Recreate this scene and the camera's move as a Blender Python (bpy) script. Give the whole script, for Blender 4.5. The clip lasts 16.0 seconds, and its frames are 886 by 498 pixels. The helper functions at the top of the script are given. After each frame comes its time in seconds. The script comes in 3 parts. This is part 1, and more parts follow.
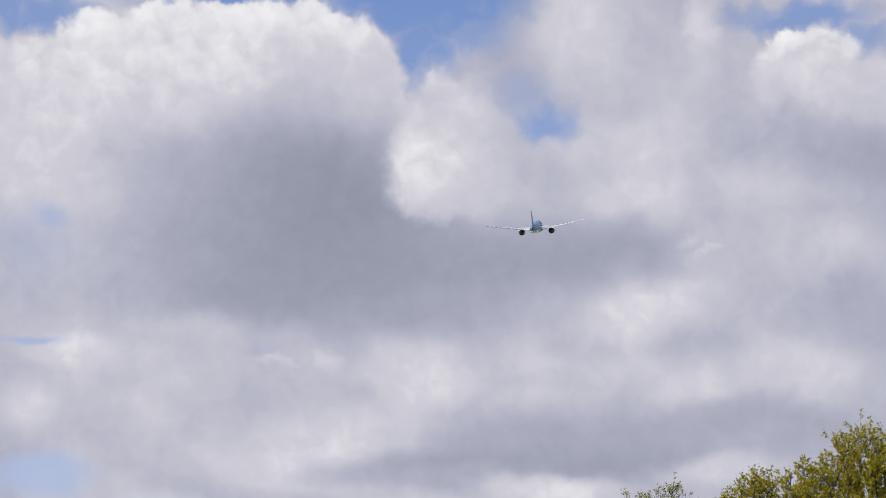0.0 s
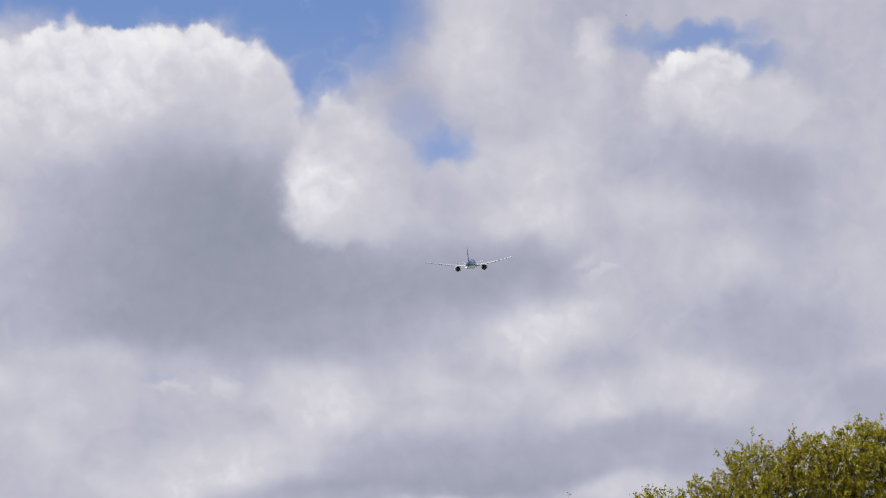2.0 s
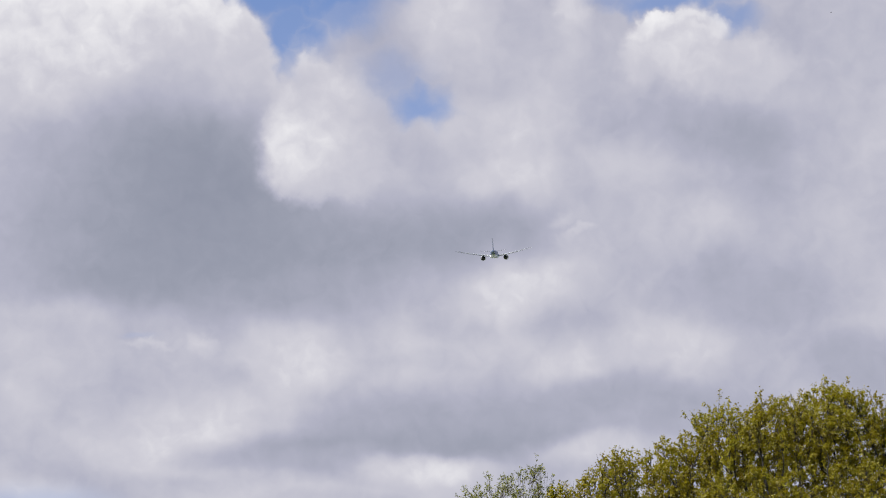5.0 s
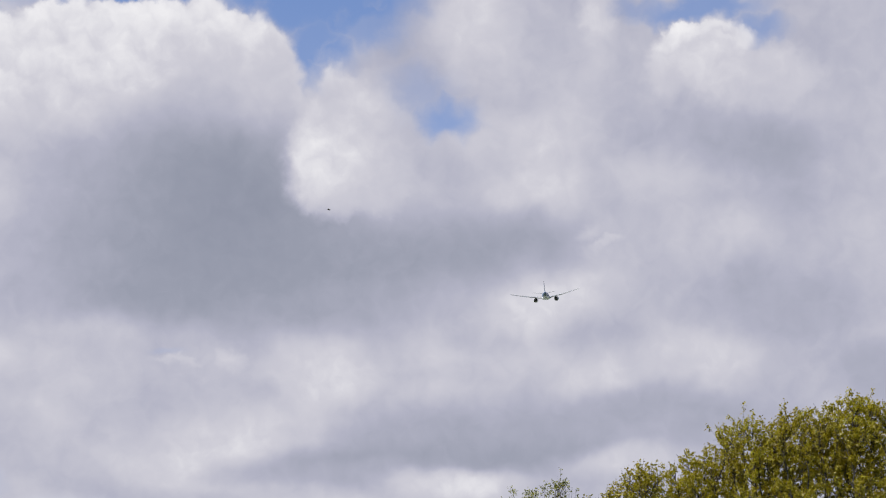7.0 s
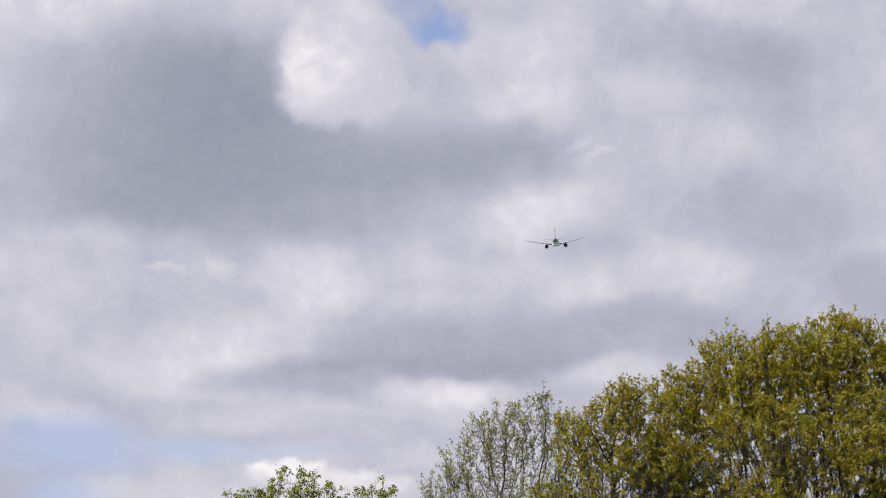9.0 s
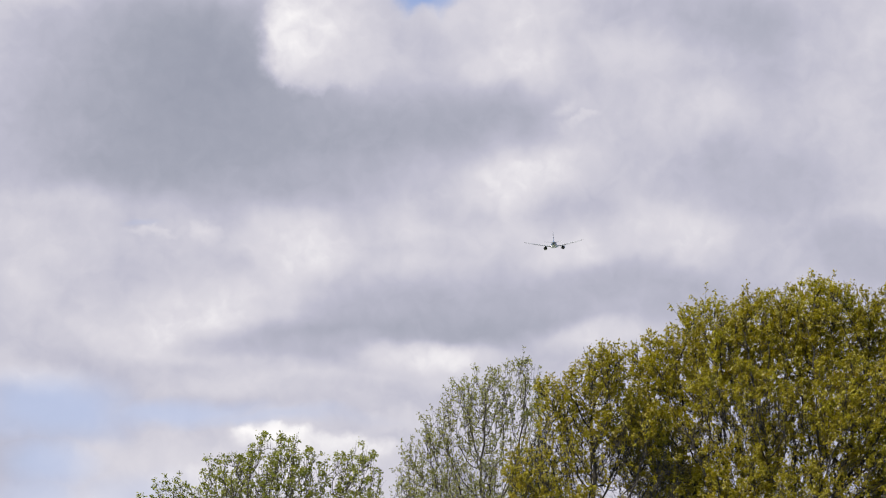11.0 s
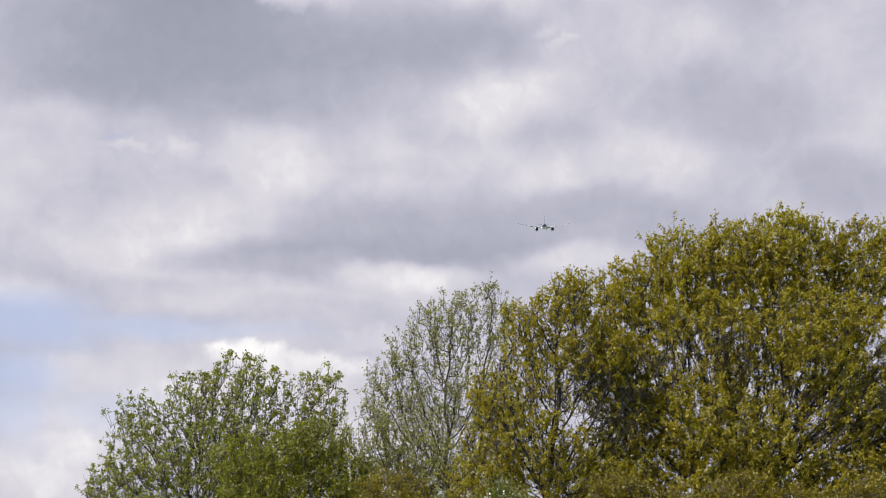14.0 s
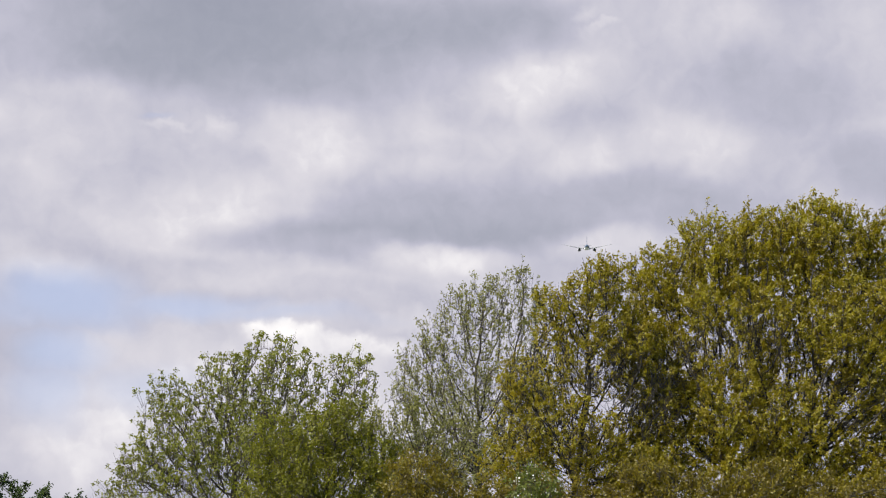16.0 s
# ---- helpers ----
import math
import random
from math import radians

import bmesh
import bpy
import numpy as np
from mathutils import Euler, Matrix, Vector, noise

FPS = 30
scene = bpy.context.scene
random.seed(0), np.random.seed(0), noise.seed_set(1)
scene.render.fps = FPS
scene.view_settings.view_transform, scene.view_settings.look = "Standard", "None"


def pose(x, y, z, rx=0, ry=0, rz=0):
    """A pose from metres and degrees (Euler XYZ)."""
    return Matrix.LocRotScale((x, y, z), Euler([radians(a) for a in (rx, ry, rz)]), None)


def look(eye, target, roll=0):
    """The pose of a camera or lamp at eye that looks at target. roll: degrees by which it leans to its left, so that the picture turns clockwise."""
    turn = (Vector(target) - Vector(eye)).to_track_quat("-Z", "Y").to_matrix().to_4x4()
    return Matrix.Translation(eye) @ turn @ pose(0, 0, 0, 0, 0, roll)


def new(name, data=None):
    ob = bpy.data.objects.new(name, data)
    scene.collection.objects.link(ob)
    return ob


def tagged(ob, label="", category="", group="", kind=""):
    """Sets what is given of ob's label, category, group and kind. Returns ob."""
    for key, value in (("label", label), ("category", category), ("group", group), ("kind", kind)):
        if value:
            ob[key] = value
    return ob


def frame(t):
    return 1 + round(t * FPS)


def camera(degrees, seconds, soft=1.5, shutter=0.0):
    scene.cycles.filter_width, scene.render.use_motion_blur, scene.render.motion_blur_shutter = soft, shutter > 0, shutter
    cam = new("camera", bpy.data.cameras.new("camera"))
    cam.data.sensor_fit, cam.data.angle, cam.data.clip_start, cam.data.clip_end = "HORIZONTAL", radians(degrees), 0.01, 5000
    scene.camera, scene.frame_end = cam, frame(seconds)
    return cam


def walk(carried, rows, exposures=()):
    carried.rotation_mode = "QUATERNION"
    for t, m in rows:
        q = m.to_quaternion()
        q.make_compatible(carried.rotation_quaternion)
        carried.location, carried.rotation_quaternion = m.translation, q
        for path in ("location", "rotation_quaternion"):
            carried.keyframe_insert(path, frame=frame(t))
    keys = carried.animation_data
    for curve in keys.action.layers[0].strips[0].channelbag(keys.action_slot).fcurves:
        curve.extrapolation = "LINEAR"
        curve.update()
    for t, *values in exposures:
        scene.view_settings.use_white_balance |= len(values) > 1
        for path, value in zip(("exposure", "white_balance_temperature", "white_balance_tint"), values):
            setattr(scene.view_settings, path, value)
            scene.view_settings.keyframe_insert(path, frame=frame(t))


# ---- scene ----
cam = camera(24.6, 16.0, soft=1.2)
EYE = (0.0, 0.0, 1.6)


def aim(yaw, pitch, roll):
    """A camera pose at the eye: degrees to the left, up, and of lean."""
    return (Matrix.Translation(EYE) @ Matrix.Rotation(radians(yaw), 4, "Z")
            @ Matrix.Rotation(radians(90 + pitch), 4, "X") @ Matrix.Rotation(radians(roll), 4, "Z"))


PATH = [
    (0, 9.010, 16.522, 1.068),
    (0.5, 8.871, 16.070, 0.441),
    (1, 8.315, 16.061, 0.590),
    (1.5, 6.767, 17.061, 0.054),
    (2, 5.825, 17.229, -0.639),
    (2.5, 6.064, 17.160, -0.650),
    (3, 6.315, 16.835, -0.526),
    (3.5, 6.442, 16.680, -0.570),
    (4, 6.240, 16.627, -0.764),
    (4.5, 5.333, 15.979, -0.609),
    (4.7, 5.020, 16.045, -0.422),
    (6.8, 4.727, 16.300, -1.149),
    (7, 5.584, 16.546, -0.803),
    (7.5, 7.114, 15.913, -0.631),
    (8, 7.661, 15.540, -0.254),
    (8.5, 7.307, 15.575, -0.173),
    (9, 5.182, 14.062, -0.291),
    (9.2, 4.946, 13.035, -0.269),
    (11.3, 4.549, 13.106, -0.377),
    (11.5, 4.218, 13.611, 0.229),
    (12, 3.329, 14.146, -0.182),
    (12.5, 2.719, 12.263, 0.269),
    (13, 2.609, 11.601, 0.575),
    (13.5, 3.098, 11.049, 0.438),
    (14, 3.709, 10.921, 0.741),
    (14.5, 3.655, 10.953, 0.909),
    (15, 3.529, 11.075, 0.859),
    (15.5, 3.781, 10.827, 1.045),
    (16, 4.613, 10.440, 1.508),
]
walk(cam, [(t, aim(*turn)) for t, *turn in PATH], exposures=((0, 0.43, 6500, 10), (7, 0.43, 6500, 10), (9.2, 0.54, 6600, 10), (12.5, 0.63, 6700, 10), (16, 0.63, 6700, 10)))

# ---- world and sun ----
SUN_AZ, SUN_EL = -132.0, 43.0     # degrees from +y to the right, and up
world = bpy.data.worlds.new("world")
scene.world = world
world.use_nodes = True
wn = world.node_tree.nodes
sky_node = wn.new("ShaderNodeTexSky")
sky_node.sky_type = "NISHITA"
sky_node.sun_disc = False
sky_node.sun_elevation = radians(SUN_EL)
sky_node.sun_rotation = radians(SUN_AZ)
wn["Background"].inputs["Strength"].default_value = 0.15
world.node_tree.links.new(sky_node.outputs[0], wn["Background"].inputs["Color"])

sun_data = bpy.data.lights.new("sun", "SUN")
sun_data.energy = 5.0
sun_data.angle = radians(0.6)
sun_data.color = (1.0, 0.95, 0.86)
sun = new("sun", sun_data)
sun_dir = Vector((math.sin(radians(SUN_AZ)) * math.cos(radians(SUN_EL)),
                  math.cos(radians(SUN_AZ)) * math.cos(radians(SUN_EL)), math.sin(radians(SUN_EL))))
sun.matrix_world = look(sun_dir * 200, (0, 0, 0))


# ---- materials ----
class Nodes:
    """A short way to write a node tree."""

    def __init__(self, name):
        self.material = bpy.data.materials.new(name)
        self.material.use_nodes = True
        self.tree = self.material.node_tree
        self.tree.nodes.clear()

    def add(self, kind, operation=None, interpolation=None, colours=None):
        node = self.tree.nodes.new(kind)
        if operation:
            node.operation = operation
        if interpolation:
            node.interpolation_type = interpolation
        if colours:
            node.data_type, node.blend_type = "RGBA", colours
        return node

    def put(self, value, socket):
        if isinstance(value, bpy.types.NodeSocket):
            self.tree.links.new(value, socket)
        else:
            socket.default_value = value

    def math(self, op, a, b=0.0):
        node = self.add("ShaderNodeMath", operation=op)
        self.put(a, node.inputs[0])
        self.put(b, node.inputs[1])
        return node.outputs[0]

    def vec(self, op, a, b=(0, 0, 0)):
        node = self.add("ShaderNodeVectorMath", operation=op)
        self.put(a, node.inputs[0])
        self.put(b, node.inputs[1])
        return node.outputs["Value" if op in ("LENGTH", "DOT_PRODUCT") else "Vector"]

    def noise(self, vector, scale, detail=4.0, rough=0.5, colour=False):
        node = self.add("ShaderNodeTexNoise")
        self.put(vector, node.inputs["Vector"])
        node.inputs["Scale"].default_value = scale
        node.inputs["Detail"].default_value = detail
        node.inputs["Roughness"].default_value = rough
        return node.outputs["Color" if colour else "Fac"]

    def cells(self, vector, scale):
        node = self.add("ShaderNodeTexVoronoi")
        node.feature, node.voronoi_dimensions = "SMOOTH_F1", "2D"
        self.put(vector, node.inputs["Vector"])
        node.inputs["Scale"].default_value = scale
        node.inputs["Smoothness"].default_value = 0.35
        return node.outputs["Distance"]

    def span(self, value, a, b, c=0.0, d=1.0, smooth=True):
        node = self.add("ShaderNodeMapRange", interpolation="SMOOTHSTEP" if smooth else "LINEAR")
        for socket, v in zip(node.inputs, (value, a, b, c, d)):
            self.put(v, socket)
        return node.outputs[0]

    def mix(self, fac, a, b, blend="MIX"):
        node = self.add("ShaderNodeMix", colours=blend)
        self.put(fac, node.inputs[0])
        self.put(a, node.inputs[6])
        self.put(b, node.inputs[7])
        return node.outputs[2]

    def blend(self, fac, a, b):
        node = self.add("ShaderNodeMix")
        self.put(fac, node.inputs[0])
        self.put(a, node.inputs[2])
        self.put(b, node.inputs[3])
        return node.outputs[0]

    def ramp(self, value, stops):
        node = self.add("ShaderNodeValToRGB")
        self.put(value, node.inputs[0])
        points = node.color_ramp.elements
        while len(points) < len(stops):
            points.new(0.5)
        for point, (at, colour) in zip(points, stops):
            point.position, point.color = at, (*colour, 1)
        return node.outputs[0]

    def bump(self, height, strength, distance=0.02):
        node = self.add("ShaderNodeBump")
        self.put(height, node.inputs["Height"])
        node.inputs["Strength"].default_value, node.inputs["Distance"].default_value = strength, distance
        return node.outputs[0]

    def end(self, shader):
        self.tree.links.new(shader, self.add("ShaderNodeOutputMaterial").inputs[0])
        return self.material

    def principled(self, colour, rough=0.6, metal=0.0, normal=None, **sets):
        node = self.add("ShaderNodeBsdfPrincipled")
        self.put(colour, node.inputs["Base Color"])
        self.put(rough, node.inputs["Roughness"])
        self.put(metal, node.inputs["Metallic"])
        if normal is not None:
            self.put(normal, node.inputs["Normal"])
        for key, value in sets.items():
            self.put(value, node.inputs[key])
        return node.outputs[0]


def srgb(r, g, b):
    """Linear colour of an 8-bit display colour."""
    return tuple(((c / 255 + 0.055) / 1.055) ** 2.4 if c > 10 else c / 255 / 12.92 for c in (r, g, b))


# Cloud masses of the sky: degrees to the right and up, half width, half height, softness, tone, cover.
VEIL_CLOUD = (
    (-7.13, 21.80, 1.17, 1.11, 0.7, 0.72, 0.5),
    (-4.92, 22.75, 1.00, 0.96, 0.8, 0.855, 0.7),
    (-3.72, 22.57, 1.33, 0.96, 0.9, 0.76, 0.6),
    (-4.58, 21.64, 1.33, 0.80, 0.9, 0.845, 0.6),
    (-0.70, 21.40, 1.67, 1.11, 0.9, 0.73, 0.6),
    (-2.89, 20.83, 2.17, 0.80, 0.8, 0.79, 0.5),
    (-3.58, 19.42, 2.17, 0.80, 0.8, 0.86, 0.75),
    (-3.43, 17.99, 1.50, 0.64, 0.8, 0.875, 0.6),
    (0.87, 18.37, 2.00, 0.64, 0.8, 0.835, 0.6),
    (2.84, 18.95, 2.33, 0.73, 0.8, 0.69, 0.8),
    (3.48, 18.81, 1.33, 0.64, 0.8, 0.66, 0.7),
    (5.92, 22.66, 2.83, 0.96, 0.8, 0.77, 0.7),
    (-5.11, 22.75, 1.17, 1.43, 0.8, 0.845, 0.6),
)
SOFT_CLOUD = (
    (-3.29, 14.98, 2.17, 0.72, 0.7, 0.875, 0.8),
    (-4.44, 15.30, 1.33, 0.48, 0.8, 0.835, 0.6),
    (-7.07, 14.97, 2.00, 0.64, 0.8, 0.76, 0.6),
    (1.93, 16.45, 2.17, 0.80, 0.8, 0.815, 0.6),
    (2.98, 14.69, 1.33, 0.64, 0.8, 0.7, 0.6),
    (1.07, 14.59, 2.00, 0.80, 0.8, 0.73, 0.5),
    (1.81, 13.16, 1.67, 0.80, 0.8, 0.815, 0.6),
    (-1.06, 12.90, 1.50, 0.64, 0.8, 0.855, 0.6),
    (-3.80, 13.24, 1.33, 0.48, 0.8, 0.835, 0.5),
    (-6.56, 13.39, 1.00, 0.40, 0.8, 0.845, 0.5),
    (-5.42, 12.44, 1.33, 0.40, 0.9, 0.815, 0.4),
    (1.76, 13.57, 0.83, 0.88, 0.8, 0.855, 0.6),
    (-3.27, 14.65, 1.17, 0.80, 0.8, 0.875, 0.6),
)
PALE_CLOUD = (
    (-19.53, 13.18, 1.17, 0.40, 0.6, 0.875, 0.7),
    (-15.57, 14.10, 2.00, 0.40, 0.7, 0.845, 0.7),
    (-16.79, 12.78, 2.67, 0.80, 0.8, 0.815, 0.6),
    (-20.83, 11.62, 0.83, 0.64, 0.7, 0.875, 0.7),
    (-17.51, 11.57, 1.00, 0.56, 0.8, 0.845, 0.6),
    (-19.05, 10.94, 1.67, 0.64, 0.8, 0.75, 0.5),
    (-9.98, 12.86, 1.50, 0.80, 0.6, 0.875, 0.8),
    (-8.84, 12.96, 0.83, 0.64, 0.7, 0.865, 0.6),
    (-11.24, 11.40, 2.33, 0.80, 0.8, 0.865, 0.8),
    (-13.14, 10.40, 2.67, 0.64, 0.8, 0.855, 0.7),
    (-14.33, 11.94, 1.50, 0.64, 0.9, 0.74, 0.5),
    (-11.93, 12.49, 1.17, 0.56, 0.9, 0.76, 0.4),
    (-18.19, 9.74, 2.17, 0.64, 0.8, 0.78, 0.6),
)
GREY_BAND = (
    (-4.61, 11.26, 4.33, 0.80, 0.7, 0.66, 0.9),
    (-8.15, 10.36, 4.17, 0.48, 0.7, 0.645, 0.9),
    (-4.14, 10.56, 2.50, 0.45, 0.7, 0.63, 0.8),
    (0.18, 11.47, 2.50, 0.64, 0.8, 0.71, 0.7),
    (-6.22, 9.94, 2.50, 0.32, 0.8, 0.72, 0.5),
    (-0.25, 11.41, 2.83, 0.67, 0.75, 0.67, 0.8),
    (4.21, 14.49, 2.50, 0.80, 0.8, 0.675, 0.75),
    (6.18, 12.59, 1.17, 0.80, 0.8, 0.66, 0.8),
    (-12.83, 9.47, 2.83, 0.29, 0.8, 0.73, 0.6),
    (-8.51, 10.19, 3.33, 0.25, 0.8, 0.72, 0.5),
    (7.27, 12.47, 1.33, 0.80, 0.8, 0.7, 0.7),
    (4.13, 14.28, 2.00, 0.64, 0.8, 0.71, 0.6),
    (1.20, 11.00, 2.17, 0.56, 0.8, 0.7, 0.6),
)
LOW_CLOUD = (
    (-5.76, 9.90, 1.50, 0.29, 0.8, 0.875, 0.7),
    (-1.08, 10.32, 1.50, 0.35, 0.7, 0.855, 0.8),
    (-16.90, 9.15, 1.17, 0.40, 0.7, 0.855, 0.7),
    (-9.47, 9.08, 2.83, 0.45, 0.8, 0.815, 0.8),
    (-11.22, 8.59, 2.33, 0.22, 0.8, 0.71, 0.5),
    (-6.25, 9.51, 1.50, 0.35, 0.8, 0.815, 0.6),
    (-14.46, 10.93, 2.67, 0.64, 0.8, 0.845, 0.5),
    (-15.20, 7.02, 1.17, 0.45, 0.8, 0.835, 0.8),
    (-13.80, 7.23, 1.00, 0.48, 0.8, 0.815, 0.7),
    (-14.95, 5.23, 1.17, 0.57, 0.8, 0.855, 0.8),
    (-15.81, 4.04, 1.50, 0.72, 0.7, 0.865, 0.9),
    (-6.69, 8.94, 3.33, 0.25, 0.8, 0.74, 0.7),
    (-6.07, 9.88, 1.67, 0.29, 0.8, 0.875, 0.7),
)
HORIZON_CLOUD = (
    (-10.11, 5.45, 7.00, 1.11, 0.8, 0.835, 0.8),
    (-2.80, 7.49, 4.33, 2.55, 0.8, 0.79, 0.7),
    (4.35, 7.51, 5.33, 3.18, 0.8, 0.76, 0.7),
    (8.06, 16.34, 2.00, 1.11, 0.8, 0.745, 0.6),
    (1.05, 13.62, 1.00, 0.72, 0.8, 0.865, 0.7),
    (-1.88, 12.59, 1.00, 0.48, 0.8, 0.855, 0.6),
    (7.13, 13.34, 1.00, 0.40, 0.8, 0.825, 0.6),
    (-3.70, 14.80, 1.00, 0.96, 0.8, 0.875, 0.5),
)
BLUE_GAP = (
    (-15.96, 24.88, 7.00, 1.72, 0.3, 0, 1),
    (-9.76, 23.85, 3.17, 1.43, 0.35, 0, 1),
    (-9.75, 22.04, 1.03, 1.11, 0.5, 0, 0.95),
    (-8.38, 23.00, 1.33, 0.88, 0.7, 0, 0.8),
    (-5.92, 20.15, 0.80, 0.57, 0.7, 0, 0.9),
    (-6.76, 20.84, 1.00, 0.64, 0.9, 0, 0.4),
    (1.74, 22.87, 1.83, 0.41, 0.6, 0, 0.85),
    (3.47, 22.26, 0.77, 0.38, 0.7, 0, 0.7),
    (-0.13, 23.03, 0.67, 0.22, 0.8, 0, 0.5),
    (-21.74, 22.60, 2.17, 0.57, 0.5, 0, 0.9),
    (-19.52, 22.28, 0.50, 0.48, 0.6, 0, 0.85),
)
CUMULUS = (
    (-21.42, 19.86, 2.33, 1.75, 0.25, 0.845, 1),
    (-18.41, 20.62, 3.17, 2.23, 0.08, 0.865, 1),
    (-15.54, 21.01, 2.83, 2.42, 0.06, 0.885, 1),
    (-13.45, 20.93, 2.50, 2.52, 0.06, 0.885, 1),
    (-12.01, 20.42, 1.67, 2.42, 0.08, 0.875, 1),
    (-11.16, 19.97, 0.97, 2.15, 0.14, 0.845, 1),
    (1.79, 21.27, 1.67, 1.31, 0.15, 0.835, 1),
    (3.41, 20.68, 1.83, 1.21, 0.35, 0.82, 0.9),
    (-8.95, 19.60, 1.63, 1.99, 0.3, 0.79, 1),
)
CUMULUS_RIM = (
    (-21.52, 21.24, 1.17, 0.54, 0.5, 0.875, 0.8),
    (-19.32, 22.31, 0.97, 0.48, 0.3, 0.925, 1),
    (-18.34, 22.29, 0.83, 0.48, 0.3, 0.925, 1),
    (-17.40, 22.72, 0.87, 0.54, 0.25, 0.93, 1),
    (-16.44, 22.53, 0.67, 0.51, 0.3, 0.925, 1),
    (-15.62, 22.88, 0.83, 0.54, 0.25, 0.93, 1),
    (-14.35, 22.78, 1.10, 0.54, 0.25, 0.92, 1),
    (-12.99, 22.71, 0.83, 0.57, 0.25, 0.925, 1),
    (-11.83, 22.40, 0.70, 0.61, 0.3, 0.905, 1),
    (-11.01, 21.91, 0.53, 0.64, 0.35, 0.875, 1),
    (-10.55, 21.16, 0.33, 0.61, 0.5, 0.865, 0.9),
    (-9.13, 21.15, 0.43, 0.38, 0.5, 0.875, 0.8),
)
DOME_RIM = (
    (1.33, 22.20, 0.67, 0.29, 0.4, 0.92, 1),
    (2.08, 22.32, 0.67, 0.22, 0.4, 0.92, 1),
    (0.78, 21.94, 0.37, 0.32, 0.5, 0.905, 0.9),
    (2.84, 22.03, 0.63, 0.22, 0.5, 0.895, 0.8),
    (-1.26, 22.55, 0.50, 0.72, 0.6, 0.885, 0.8),
)
CUMULUS_SHADE = (
    (-14.80, 18.34, 3.67, 2.23, 0.75, 0.72, 0.8),
    (-14.23, 20.35, 3.50, 1.43, 0.9, 0.785, 0.5),
    (-13.28, 17.77, 3.25, 2.71, 0.85, 0.635, 0.95),
    (-12.11, 17.73, 1.92, 2.23, 0.85, 0.565, 0.8),
    (-11.71, 15.91, 5.33, 1.40, 0.8, 0.6, 0.9),
    (-14.82, 15.40, 2.83, 1.11, 0.85, 0.62, 0.7),
    (-6.75, 16.33, 3.67, 0.83, 0.75, 0.63, 0.85),
    (-4.27, 16.57, 2.00, 0.70, 0.85, 0.63, 0.6),
    (-6.26, 17.21, 1.50, 0.57, 0.9, 0.71, 0.5),
    (-17.63, 15.89, 1.50, 0.96, 0.9, 0.71, 0.5),
    (-19.96, 14.72, 2.67, 0.67, 0.85, 0.69, 0.55),
    (-20.85, 15.91, 1.33, 0.80, 0.9, 0.73, 0.5),
    (-9.37, 14.62, 2.50, 0.70, 0.75, 0.65, 0.75),
)
CUMULUS_TONE = (
    (-16.76, 20.52, 2.33, 0.72, 0.9, 0.835, 0.4),
    (-16.98, 21.56, 2.50, 0.96, 0.9, 0.895, 0.6),
    (-18.41, 20.70, 2.00, 1.27, 0.9, 0.86, 0.6),
    (-21.16, 17.69, 1.83, 0.96, 0.9, 0.835, 0.6),
    (-12.74, 21.04, 1.83, 0.88, 0.9, 0.835, 0.45),
    (-11.20, 20.62, 0.67, 1.11, 0.9, 0.79, 0.5),
    (-21.10, 18.95, 2.00, 1.43, 0.9, 0.835, 0.7),
    (-20.56, 18.37, 1.00, 0.96, 0.9, 0.875, 0.5),
    (-1.53, 21.98, 0.67, 0.57, 0.9, 0.79, 0.4),
    (-15.06, 21.50, 0.60, 0.57, 0.9, 0.905, 0.6),
    (-5.26, 16.25, 1.00, 0.48, 0.9, 0.66, 0.4),
    (-16.18, 16.29, 1.17, 0.96, 0.9, 0.66, 0.4),
)
CUMULUS_KNOB = (
    (-9.30, 19.36, 1.33, 1.67, 0.4, 0.835, 0.9),
    (-9.89, 18.95, 0.67, 0.99, 0.55, 0.885, 0.8),
    (-9.01, 18.72, 0.67, 0.61, 0.8, 0.89, 0.7),
    (-10.05, 18.19, 0.53, 0.38, 0.8, 0.875, 0.6),
    (-8.21, 18.96, 1.00, 1.19, 0.7, 0.815, 0.6),
    (-8.79, 17.85, 1.17, 0.38, 0.8, 0.835, 0.5),
    (-8.88, 20.15, 0.83, 0.64, 0.8, 0.845, 0.6),
    (-7.53, 19.60, 0.75, 0.96, 0.8, 0.775, 0.5),
    (-9.56, 20.07, 0.43, 0.48, 0.8, 0.875, 0.6),
)
CUMULUS_FOLD = (
    (1.87, 21.33, 0.67, 0.57, 0.8, 0.865, 0.7),
    (-12.12, 13.28, 0.30, 0.22, 0.8, 0.875, 0.35),
    (-13.59, 13.36, 0.67, 0.10, 0.8, 0.865, 0.35),
    (-1.28, 16.51, 0.37, 0.14, 0.7, 0.855, 0.7),
    (-1.74, 16.84, 0.33, 0.13, 0.8, 0.835, 0.6),
    (-1.31, 16.34, 0.75, 0.48, 0.8, 0.79, 0.4),
    (-12.41, 13.38, 0.20, 0.19, 0.8, 0.875, 0.25),
    (-14.13, 13.24, 0.27, 0.10, 0.8, 0.875, 0.25),
)
